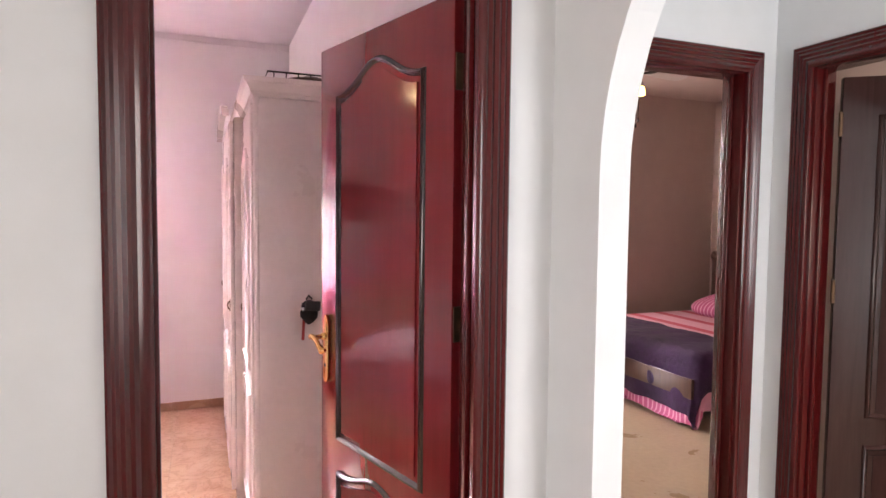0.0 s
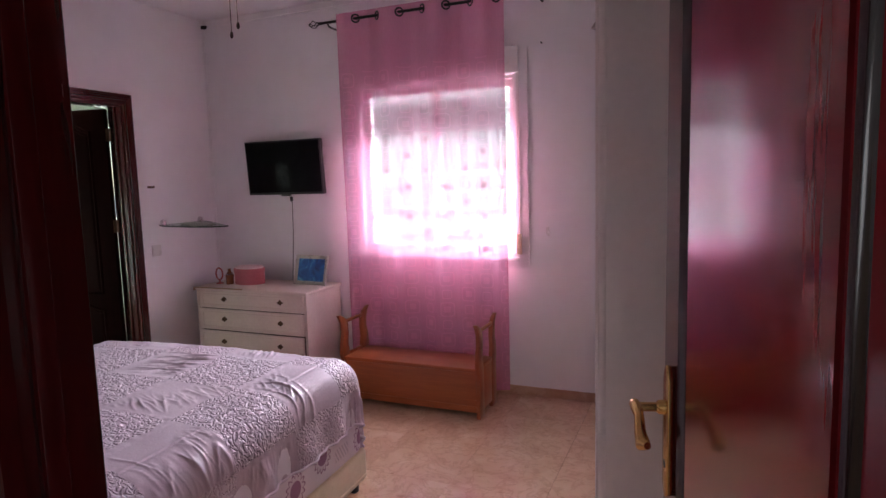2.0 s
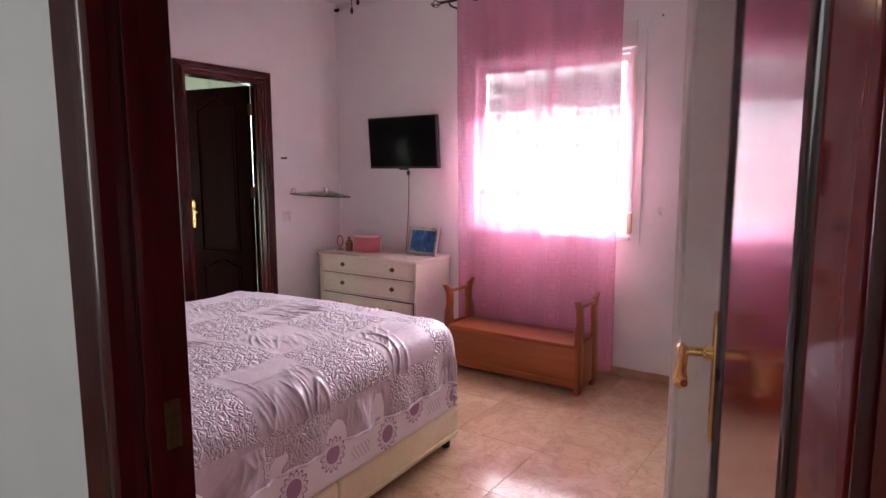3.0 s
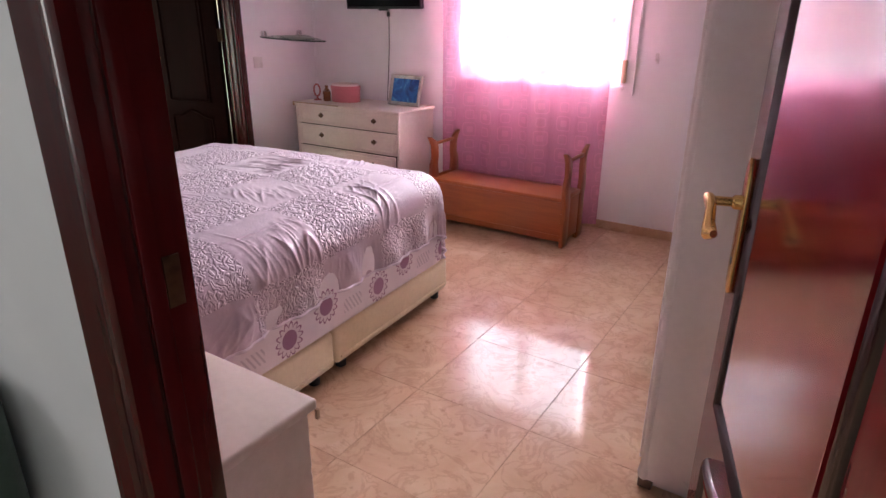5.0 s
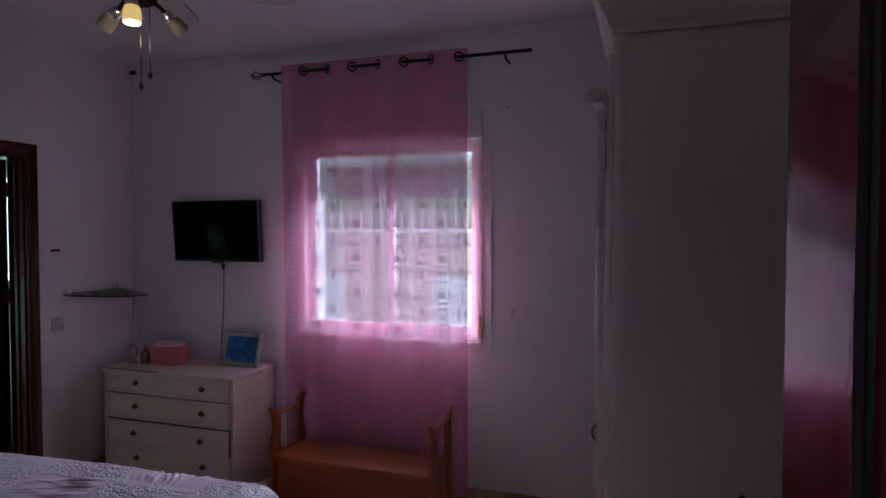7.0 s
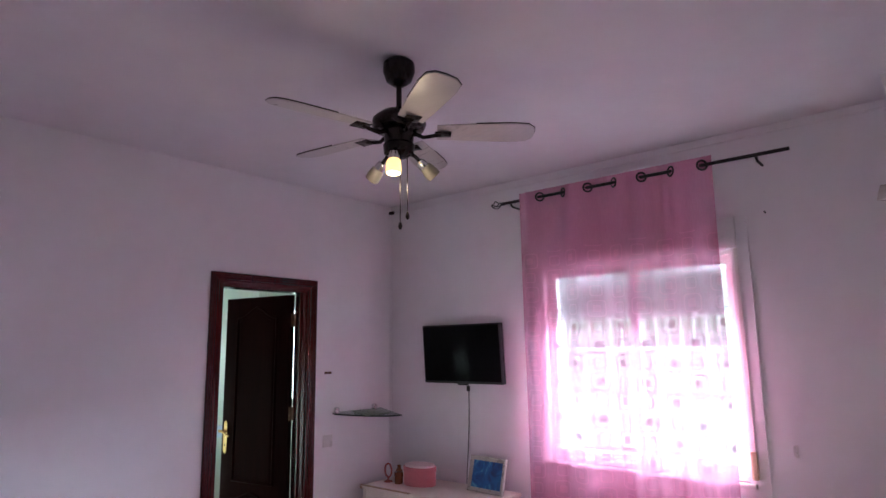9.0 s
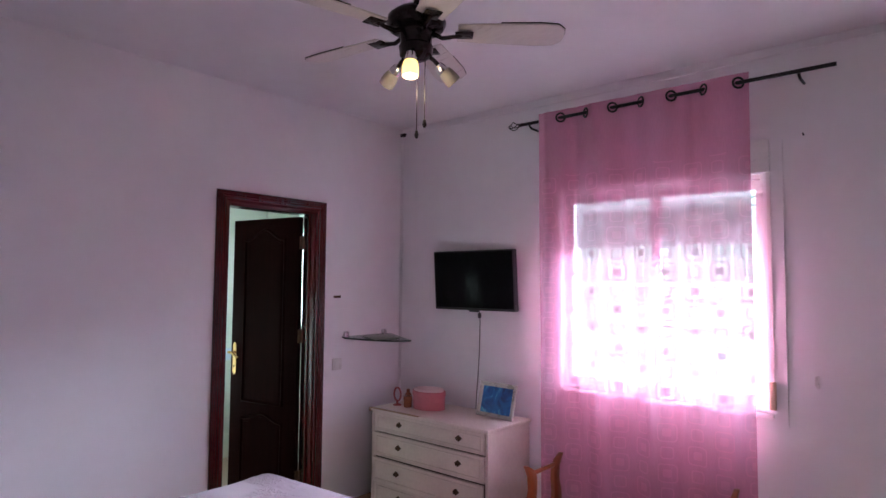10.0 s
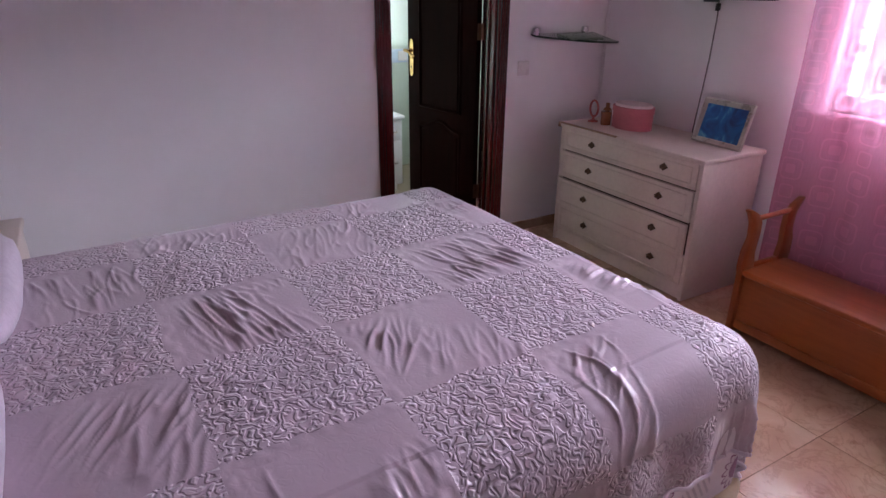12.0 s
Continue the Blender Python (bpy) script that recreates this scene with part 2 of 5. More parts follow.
def flowered_ticking(name):
    """White mattress cover printed with rows of violet flowers."""
    m, nt, b = nodes_of(name)
    tc, sep = nt.nodes.new("ShaderNodeTexCoord"), nt.nodes.new("ShaderNodeSeparateXYZ")
    nt.links.new(tc.outputs["Object"], sep.inputs[0])
    along = math_node(nt, "ADD", math_node(nt, "ADD", sep.outputs[0], sep.outputs[1]), 4.787)
    # flowers in pairs, one low and one high, then a wider gap with a leaf
    w = math_node(nt, "MODULO", along, 0.522)
    high = math_node(nt, "MULTIPLY", math_node(nt, "GREATER_THAN", w, 0.359), math_node(nt, "LESS_THAN", w, 0.60))
    u = math_node(nt, "SUBTRACT", w, math_node(nt, "MULTIPLY_ADD", high, 0.196, 0.261))
    v = math_node(nt, "SUBTRACT", sep.outputs[2], math_node(nt, "MULTIPLY_ADD", high, 0.045, 0.290))
    r = math_node(nt, "SQRT", math_node(nt, "ADD", math_node(nt, "MULTIPLY", u, u), math_node(nt, "MULTIPLY", v, v)))
    ang = math_node(nt, "ARCTAN2", v, u)
    petal = math_node(nt, "ABSOLUTE", math_node(nt, "COSINE", math_node(nt, "MULTIPLY", ang, 7.0)))
    edge = math_node(nt, "MULTIPLY_ADD", petal, 0.018, 0.05)
    inside = math_node(nt, "LESS_THAN", r, edge)
    hollow = math_node(nt, "MULTIPLY", math_node(nt, "GREATER_THAN", r, 0.036), math_node(nt, "LESS_THAN", r, math_node(nt, "SUBTRACT", edge, 0.008)))
    flower = math_node(nt, "MULTIPLY", inside, math_node(nt, "SUBTRACT", 1.0, math_node(nt, "MULTIPLY", hollow, 0.85)))
    leaf_u = math_node(nt, "ABSOLUTE", math_node(nt, "SUBTRACT", w, 0.09))
    stripes = math_node(nt, "GREATER_THAN", math_node(nt, "SINE", math_node(nt, "MULTIPLY", math_node(nt, "ADD", along, math_node(nt, "MULTIPLY", v, 0.6)), 300.0)), 0.2)
    leaf = math_node(nt, "MULTIPLY", math_node(nt, "MULTIPLY", math_node(nt, "LESS_THAN", leaf_u, 0.055), math_node(nt, "LESS_THAN", math_node(nt, "ABSOLUTE", v), 0.028)), stripes)
    tone = noise_node(nt, coords(nt), 5, 4)
    cloth = ramp(nt, tone, [(0.3, (0.70, 0.60, 0.66)), (0.7, (0.80, 0.72, 0.77))])
    cloth = mix_color(nt, math_node(nt, "MULTIPLY", leaf, 0.5), cloth, (0.36, 0.28, 0.36))
    cloth = mix_color(nt, math_node(nt, "MULTIPLY", flower, 0.9), cloth, (0.26, 0.09, 0.20))
    nt.links.new(cloth, b.inputs["Base Color"])
    b.inputs["Roughness"].default_value = 0.8
    bump(nt, b, noise_node(nt, coords(nt), 60, 3), 0.2, 0.002)
    return m


def striped_cloth(name, a, b_col, width, axis=0):
    m, nt, b = nodes_of(name)
    sep = nt.nodes.new("ShaderNodeSeparateXYZ")
    nt.links.new(coords(nt), sep.inputs[0])
    s = math_node(nt, "SINE", math_node(nt, "MULTIPLY", sep.outputs[axis], 2 * math.pi / width))
    col = mix_color(nt, ramp(nt, s, [(0.45, (0.0,)), (0.6, (1.0,))]), a, b_col)
    nt.links.new(mix_color(nt, math_node(nt, "MULTIPLY", noise_node(nt, coords(nt), 8, 4), 0.3), col, (0.4, 0.1, 0.2)), b.inputs["Base Color"])
    b.inputs["Roughness"].default_value = 0.8
    bump(nt, b, noise_node(nt, coords(nt), 30, 3), 0.3, 0.004)
    return m


def clear_glass(name, tint=(0.95, 1, 0.98), rough=0.02):
    m, nt, b = nodes_of(name)
    b.inputs["Base Color"].default_value = (*tint, 1)
    b.inputs["Transmission Weight"].default_value = 1
    nt.links.new(ramp(nt, noise_node(nt, coords(nt), 6, 3), [(0.4, (rough,)), (0.8, (rough + 0.05,))]), b.inputs["Roughness"])
    b.inputs["IOR"].default_value = 1.45
    return m


def glowing(name, color, strength):
    m, nt, b = nodes_of(name)
    b.inputs["Base Color"].default_value = (0.9, 0.85, 0.75, 1)
    b.inputs["Emission Color"].default_value = (*color, 1)
    b.inputs["Emission Strength"].default_value = strength
    return m


def sea_picture(name):
    m, nt, b = nodes_of(name)
    v = coords(nt)
    wave = noise_node(nt, v, 9, 4, 0.5, 1.5)
    col = ramp(nt, wave, [(0.3, (0.005, 0.03, 0.16)), (0.52, (0.01, 0.12, 0.42)), (0.62, (0.10, 0.35, 0.60)), (0.72, (0.35, 0.55, 0.65))])
    nt.links.new(col, b.inputs["Base Color"])
    b.inputs["Roughness"].default_value = 0.45
    return m


M_WALL = plaster("white_plaster", (0.86, 0.83, 0.845), (0.80, 0.77, 0.785))
M_CEIL = plaster("ceiling_plaster", (0.83, 0.80, 0.82), (0.77, 0.74, 0.76))
M_HALL = plaster("hall_plaster", (0.76, 0.77, 0.77), (0.69, 0.70, 0.70))
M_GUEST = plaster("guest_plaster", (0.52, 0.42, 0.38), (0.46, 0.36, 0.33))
M_MAHOG = lacquered_wood("mahogany_lacquer", (0.17, 0.011, 0.014), (0.13, 0.008, 0.010), rough=0.11, coat=0.18)
# mahogany taken near black: the bathroom leaf's shade is put into its colour
M_MAHOG_SHADED = lacquered_wood("shaded_mahogany_lacquer", (0.016, 0.0032, 0.0027), (0.008, 0.0019, 0.0016), rough=0.5, coat=0.0)
M_BROWN = lacquered_wood("brown_lacquer", (0.060, 0.024, 0.022), (0.036, 0.014, 0.012), rough=0.25, coat=0.1)
M_TRIM = lacquered_wood("mahogany_trim", (0.085, 0.006, 0.007), (0.046, 0.0035, 0.0035), rough=0.20, coat=0.12)
M_MAHOG_SHADED.node_tree.nodes["Principled BSDF"].inputs["Specular IOR Level"].default_value = 0.02
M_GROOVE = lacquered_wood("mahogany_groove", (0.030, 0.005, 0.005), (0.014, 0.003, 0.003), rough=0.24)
M_HONEY = lacquered_wood("honey_pine", (0.36, 0.092, 0.022), (0.25, 0.058, 0.013), rough=0.32, axis=0, coat=0.0)
M_HONEY_UP = lacquered_wood("honey_pine_upright", (0.33, 0.082, 0.020), (0.22, 0.050, 0.012), rough=0.32, axis=2, coat=0.0)
M_CREAM = surface("cream_paint", (0.72, 0.60, 0.53), (0.62, 0.50, 0.44), 3, 50, 0.38, 0.1, 0.12, 0.001)
M_CREAM_WORN = surface("worn_edge", (0.42, 0.26, 0.16), (0.24, 0.13, 0.08), 20, 80, 0.6)
M_WARD = surface("wardrobe_enamel", (0.74, 0.66, 0.62), (0.68, 0.60, 0.565), 2, 45, 0.3, 0.08, 0.08, 0.001, coat=0.2)
M_BRASS = surface("brass", (0.83, 0.56, 0.24), (0.70, 0.43, 0.15), 14, 90, 0.2, 0.08, 0.05, 0.0005, metal=1.0)
M_OLDBRASS = surface("dark_brass", (0.16, 0.09, 0.05), (0.07, 0.04, 0.025), 20, 90, 0.42, 0.1, 0.2, 0.001, metal=0.7)
M_IRON = surface("black_iron", (0.018, 0.014, 0.014), (0.008, 0.007, 0.007), 12, 80, 0.4, 0.1, 0.1, 0.0008, metal=0.5)
M_BRONZE = surface("dark_bronze", (0.055, 0.045, 0.045), (0.025, 0.02, 0.02), 10, 80, 0.26, 0.08, 0.05, 0.0005, metal=0.8)
M_CHROME = surface("chrome", (0.75, 0.75, 0.75), (0.6, 0.6, 0.6), 10, 60, 0.14, 0.05, 0.03, 0.0004, metal=1.0)
M_BLADE = surface("pale_fan_blade", (0.60, 0.56, 0.55), (0.52, 0.48, 0.47), 4, 40, 0.35, stretch=(1, 6, 1))
M_SHADE = surface("frosted_shade", (0.30, 0.27, 0.25), (0.22, 0.20, 0.18), 8, 50, 0.4)
M_LIT = glowing("lit_shade", (1.0, 0.62, 0.17), 1.1)
M_BLACKGLOSS = surface("black_gloss_plastic", (0.010, 0.010, 0.011), (0.006, 0.006, 0.007), 3, 60, 0.14, 0.05, 0.02, 0.0003)
M_BLACKGLOSS.node_tree.nodes["Principled BSDF"].inputs["Specular IOR Level"].default_value = 0.06
M_BLACKMATT = surface("black_plastic", (0.022, 0.022, 0.024), (0.012, 0.012, 0.013), 6, 70, 0.45)
M_WHITEPLASTIC = surface("white_plastic", (0.76, 0.73, 0.71), (0.68, 0.65, 0.63), 6, 60, 0.35)
M_ALU = surface("white_aluminium", (0.80, 0.78, 0.77), (0.74, 0.72, 0.71), 6, 60, 0.32)
M_SHUTTER = surface("shutter_slat", (0.62, 0.66, 0.64), (0.54, 0.58, 0.56), 6, 60, 0.45)
def translucent_slat(m, share):
    """Lets part of the daylight glow through a thin plastic slat."""
    nt = m.node_tree
    tra, mix = nt.nodes.new("ShaderNodeBsdfTranslucent"), nt.nodes.new("ShaderNodeMixShader")
    tra.inputs["Color"].default_value = (0.80, 0.84, 0.82, 1)
    mix.inputs[0].default_value = share
    nt.links.new(nt.nodes["Principled BSDF"].outputs[0], mix.inputs[1])
    nt.links.new(tra.outputs[0], mix.inputs[2])
    nt.links.new(mix.outputs[0], nt.nodes["Material Output"].inputs["Surface"])


M_SLAT = surface("window_shutter_slat", (0.66, 0.70, 0.68), (0.58, 0.62, 0.60), 6, 60, 0.45)
translucent_slat(M_SLAT, 0.13)
M_CREAMFABRIC = surface("cream_divan_fabric", (0.72, 0.58, 0.40), (0.62, 0.48, 0.32), 5, 60, 0.75, 0.1, 0.3, 0.002, sheen=0.2)
M_TICK = flowered_ticking("flowered_ticking")
M_SPREAD = bedspread_cloth("lilac_satin")
M_PILLOW = surface("lilac_pillow_satin", (0.70, 0.60, 0.69), (0.63, 0.52, 0.62), 4, 40, 0.38, 0.08, 0.4, 0.006, sheen=0.3)
M_CURTAIN = curtain_cloth("pink_voile")
M_TILE = marble_tile("marbled_floor_tile")
M_TILE.node_tree.nodes["Principled BSDF"].inputs["Specular IOR Level"].default_value = 0.27
M_GROUT = surface("floor_grout", (0.50, 0.31, 0.20), (0.42, 0.25, 0.16), 8, 90, 0.6)
M_SKIRT = surface("skirting_tile", (0.52, 0.33, 0.21), (0.42, 0.255, 0.155), 5, 40, 0.25)
M_GUESTFLOOR = surface("beige_floor", (0.46, 0.36, 0.25), (0.36, 0.27, 0.18), 3, 30, 0.35)
M_BATHTILE = surface("pale_green_tile", (0.66, 0.74, 0.64), (0.60, 0.68, 0.58), 3, 50, 0.18, 0.05, 0.05, 0.0005)
M_BATHBAND = surface("blue_white_tile_band", (0.62, 0.72, 0.80), (0.52, 0.62, 0.74), 9, 60, 0.18)
M_CERAMIC = surface("white_ceramic", (0.84, 0.84, 0.84), (0.80, 0.80, 0.80), 3, 40, 0.12, 0.04, 0.02, 0.0003)
M_PINKBOX = surface("pink_card", (0.54, 0.14, 0.16), (0.46, 0.11, 0.13), 6, 50, 0.5)
M_PINKLID = surface("pale_pink_lid", (0.80, 0.62, 0.62), (0.72, 0.52, 0.53), 6, 50, 0.5)
M_BOTTLE = surface("rose_glass", (0.55, 0.18, 0.16), (0.38, 0.10, 0.09), 8, 50, 0.12)
M_AMBER = surface("amber_bottle", (0.34, 0.14, 0.06), (0.22, 0.08, 0.04), 8, 50, 0.15)
M_SILVER = surface("silvered_frame", (0.58, 0.52, 0.48), (0.44, 0.39, 0.35), 12, 80, 0.32, 0.1, 0.1, 0.001, metal=0.25)
M_SEA = sea_picture("blue_sea_picture")
M_GLASS = clear_glass("window_glass")
M_SHELFGLASS = clear_glass("shelf_glass", (0.50, 0.66, 0.58), 0.04)
M_EDGE = surface("glass_edge", (0.06, 0.10, 0.08), (0.03, 0.05, 0.04), 8, 50, 0.2)
M_GREENDISH = surface("green_leaflet", (0.20, 0.27, 0.19), (0.10, 0.14, 0.10), 30, 90, 0.35)
M_PURPLE = surface("purple_fleece", (0.042, 0.012, 0.058), (0.020, 0.006, 0.030), 4, 30, 0.9, 0.05, 0.5, 0.01)
M_PINKSTRIPE = striped_cloth("pink_striped_cotton", (0.46, 0.09, 0.22), (0.70, 0.34, 0.48), 0.045, 1)
M_PINKPATCH = striped_cloth("pink_patterned_sheet", (0.74, 0.42, 0.50), (0.55, 0.07, 0.11), 0.31, 0)
M_WALNUT = lacquered_wood("carved_walnut", (0.070, 0.026, 0.014), (0.035, 0.012, 0.008), rough=0.3, coat=0.2)
M_SAGE = surface("dark_green_upholstery", (0.050, 0.085, 0.060), (0.030, 0.055, 0.040), 4, 60, 0.85, 0.08, 0.4, 0.003, sheen=0.2)
M_FACADE = plaster("facade_render", (0.56, 0.46, 0.40), (0.48, 0.39, 0.34))
M_STREET = surface("street_concrete", (0.34, 0.32, 0.29), (0.24, 0.22, 0.20), 1.5, 30, 0.85)
M_CABLE = surface("grey_cable", (0.20, 0.18, 0.18), (0.12, 0.11, 0.11), 10, 60, 0.5)
M_RED = surface("red_fob", (0.45, 0.03, 0.025), (0.3, 0.02, 0.02), 10, 60, 0.4)
M_BLACKFUR = surface("black_plush", (0.012, 0.010, 0.010), (0.004, 0.004, 0.004), 40, 140, 0.9, 0.05, 0.8, 0.01)


# ---- mesh helpers ----
def link(name, bm, material, parent=None, label="", smooth=False):
    me = bpy.data.meshes.new(name)
    bm.to_mesh(me)
    bm.free()
    if smooth:
        me.polygons.foreach_set("use_smooth", [True] * len(me.polygons))
        me.set_sharp_from_angle(angle=radians(40))
    me.materials.append(material)
    ob = new(name, me)
    if parent is not None:
        ob.parent = parent
    if label:
        ob["label"] = label
    return ob


def part(name, bm, material, parent, label="", smooth=True):
    return link(name, bm, material, parent, label, smooth)


def thing(name, label, category, at=(0, 0, 0), turn=0, group="", kind=""):
    ob = new(name)
    ob.empty_display_size = 0.1
    ob.matrix_basis = pose(*at, 0, 0, turn)
    return tagged(ob, label, category, group, kind)


def add_box(bm, x0, x1, y0, y1, z0, z1, bevel=0.0, seg=2):
    m = Matrix.LocRotScale(((x0 + x1) / 2, (y0 + y1) / 2, (z0 + z1) / 2), None, (abs(x1 - x0), abs(y1 - y0), abs(z1 - z0)))
    vs = bmesh.ops.create_cube(bm, size=1, matrix=m)["verts"]
    if bevel:
        es = list({e for v in vs for e in v.link_edges})
        bmesh.ops.bevel(bm, geom=es, offset=bevel, segments=seg, profile=0.5, affect="EDGES")
    return bm


def box(x0, x1, y0, y1, z0, z1, bevel=0.003, seg=2):
    return add_box(bmesh.new(), x0, x1, y0, y1, z0, z1, bevel, seg)


def prism(outline, depth, axis="y", at=0.0, bevel=0.0):
    """A flat outline of (a, b) pulled out by depth along an axis; a, b are the other two axes in order."""
    bm = bmesh.new()

    def put(a, b, d):
        return {"x": (d, a, b), "y": (a, d, b), "z": (a, b, d)}[axis]
    lo = [bm.verts.new(put(a, b, at)) for a, b in outline]
    hi = [bm.verts.new(put(a, b, at + depth)) for a, b in outline]
    n = len(outline)
    bm.faces.new(lo)
    bm.faces.new(hi[::-1])
    for i in range(n):
        bm.faces.new((lo[i], hi[i], hi[(i + 1) % n], lo[(i + 1) % n]))
    bmesh.ops.recalc_face_normals(bm, faces=bm.faces)
    if bevel:
        rim = [e for e in bm.edges if e.is_manifold and e.calc_face_angle(0) > 0.6]
        bmesh.ops.bevel(bm, geom=rim, offset=bevel, segments=2, profile=0.5, affect="EDGES")
    return bm


def lathe(profile, seg=24, at=(0, 0, 0), bm=None):
    """Turns (radius, height) pairs about the upright axis."""
    bm = bm or bmesh.new()
    rings = []
    for r, h in profile:
        rings.append([bm.verts.new((at[0] + r * math.cos(2 * math.pi * k / seg), at[1] + r * math.sin(2 * math.pi * k / seg), at[2] + h)) for k in range(seg)])
    for a, b in zip(rings, rings[1:]):
        for k in range(seg):
            bm.faces.new((a[k], a[(k + 1) % seg], b[(k + 1) % seg], b[k]))
    for ring in (rings[0], rings[-1]):
        if profile[0 if ring is rings[0] else -1][0] > 1e-4:
            bm.faces.new(ring)
    bmesh.ops.remove_doubles(bm, verts=bm.verts, dist=1e-5)
    bmesh.ops.recalc_face_normals(bm, faces=bm.faces)
    return bm


def tube(points, radius, seg=8, bm=None, closed=False):
    """A round bar along points; radius may be a list."""
    bm = bm or bmesh.new()
    pts = [Vector(p) for p in points]
    n = len(pts)
    radii = radius if isinstance(radius, (list, tuple)) else [radius] * n
    rings = []
    side = None
    for i, p in enumerate(pts):
        a = pts[(i - 1) % n] if closed or i > 0 else p
        b = pts[(i + 1) % n] if closed or i < n - 1 else p
        d = (b - a).normalized()
        if side is None:
            side = d.cross(Vector((0, 0, 1)))
            if side.length < 0.1:
                side = d.cross(Vector((1, 0, 0)))
        side = (side - d * side.dot(d)).normalized()
        up = d.cross(side)
        rings.append([bm.verts.new(p + radii[i] * (side * math.cos(2 * math.pi * k / seg) + up * math.sin(2 * math.pi * k / seg))) for k in range(seg)])
    pairs = list(zip(rings, rings[1:])) + ([(rings[-1], rings[0])] if closed else [])
    for a, b in pairs:
        for k in range(seg):
            bm.faces.new((a[k], a[(k + 1) % seg], b[(k + 1) % seg], b[k]))
    if not closed:
        bm.faces.new(rings[0])
        bm.faces.new(rings[-1])
    bmesh.ops.recalc_face_normals(bm, faces=bm.faces)
    return bm


def grid_mesh(name, fn, nu, nv, material, parent=None, label="", thickness=0.0):
    """A sheet of nu x nv points from fn(i / nu, j / nv) = (x, y, z, u, v), with its cloth map."""
    rows = [[fn(i / nu, j / nv) for i in range(nu + 1)] for j in range(nv + 1)]
    verts = [p[:3] for r in rows for p in r]
    faces = [(j * (nu + 1) + i, j * (nu + 1) + i + 1, (j + 1) * (nu + 1) + i + 1, (j + 1) * (nu + 1) + i) for j in range(nv) for i in range(nu)]
    me = bpy.data.meshes.new(name)
    me.from_pydata(verts, [], faces)
    uv = me.uv_layers.new(name="cloth")
    flat = [p[3:] for r in rows for p in r]
    for loop in me.loops:
        uv.data[loop.index].uv = flat[loop.vertex_index]
    me.polygons.foreach_set("use_smooth", [True] * len(me.polygons))
    me.materials.append(material)
    ob = new(name, me)
    if parent is not None:
        ob.parent = parent
    if label:
        ob["label"] = label
    if thickness:
        mod = ob.modifiers.new("thickness", "SOLIDIFY")
        mod.thickness, mod.offset = thickness, -1
    return ob


def moved(bm, m):
    bmesh.ops.transform(bm, matrix=m, verts=bm.verts)
    return bm


def structure(name, bm, material, label, category="wall", smooth=False):
    return tagged(link(name, bm, material, None, "", smooth), label, category, "", "structure")


# ---- structure: the bedroom ----
XW, XE, YS, YN, ZC = -3.37, 0.485, 0.95, 4.45, 2.75
YH = 0.885
WIN = (-1.97, -0.83, 0.935, 2.12)


def boxes(*rows):
    bm = bmesh.new()
    for r in rows:
        add_box(bm, *r)
    return bm


wx0, wx1, wz0, wz1 = WIN
structure("wall_north", boxes((XW - 0.12, wx0, YN, YN + 0.25, 0, ZC), (wx1, XE, YN, YN + 0.25, 0, ZC), (wx0, wx1, YN, YN + 0.25, 0, wz0), (wx0, wx1, YN, YN + 0.25, wz1, ZC)), M_WALL, "white painted plaster wall with the bedroom window")
BD0, BD1, BDZ = 2.985, 3.65, 2.03
structure("wall_west", boxes((XW - 0.12, XW, YS, BD0, 0, ZC), (XW - 0.12, XW, BD1, YN, 0, ZC), (XW - 0.12, XW, BD0, BD1, BDZ, ZC)), M_WALL, "white painted plaster wall with the bathroom door")
structure("wall_east", boxes((XE, 0.745, YH, 4.7, 0, ZC)), M_WALL, "white painted plaster wall behind the wardrobe")
DX0, DX1, DZ = -0.257, 0.477, 2.055
structure("wall_south", boxes((XW - 0.12, DX0, YH + 0.004, YS, 0, ZC), (DX0, DX1, YH + 0.004, YS, DZ, ZC), (DX1, XE, YH + 0.004, YS, 0, ZC)), M_WALL, "white painted plaster wall beside the bedroom door")
structure("ceiling", boxes((XW - 0.12, XE, YS, YN, ZC, ZC + 0.1)), M_CEIL, "white painted plaster ceiling of the bedroom", "ceiling")

# ---- structure: hall, corridor, bathroom, guest bedroom ----
structure("wall_hall_north", boxes((-2.6, DX0, YH, YH + 0.004, 0, ZC), (DX0, DX1, YH, YH + 0.004, DZ, ZC), (DX1, 0.665, YH - 0.001, YH + 0.004, 0, ZC)), M_HALL, "pale grey painted hall wall round the bedroom door")
ARCH_N, ARCH_S, ARCH_SPRING = 0.69, -0.40, 1.56


def arch_wall():
    """Hall wall with a round-headed opening."""
    c, r = (ARCH_N + ARCH_S) / 2, (ARCH_N - ARCH_S) / 2
    outline = [(ARCH_N, 0), (YH, 0), (YH, ZC), (-2.5, ZC), (-2.5, 0), (ARCH_S, 0)]
    outline += [(c - r * math.cos(a), ARCH_SPRING + 0.62 * math.sin(a)) for a in (math.pi * k / 28 for k in range(29))]
    return prism(outline, 0.08, "x", 0.665)


structure("wall_hall_east", arch_wall(), M_HALL, "white plastered wall with a round-headed arch")
structure("wall_hall_south", boxes((-2.7, 0.745, -2.6, -2.5, 0, ZC)), M_HALL, "pale painted hall wall")
structure("wall_hall_west", boxes((-2.7, -2.6, -2.5, -1.9, 0, ZC), (-2.7, -2.6, -0.3, YH, 0, ZC), (-2.7, -2.6, -1.9, -0.3, 0, 0.7), (-2.7, -2.6, -1.9, -0.3, 2.3, ZC)), M_HALL, "pale painted hall end wall with a window opening")
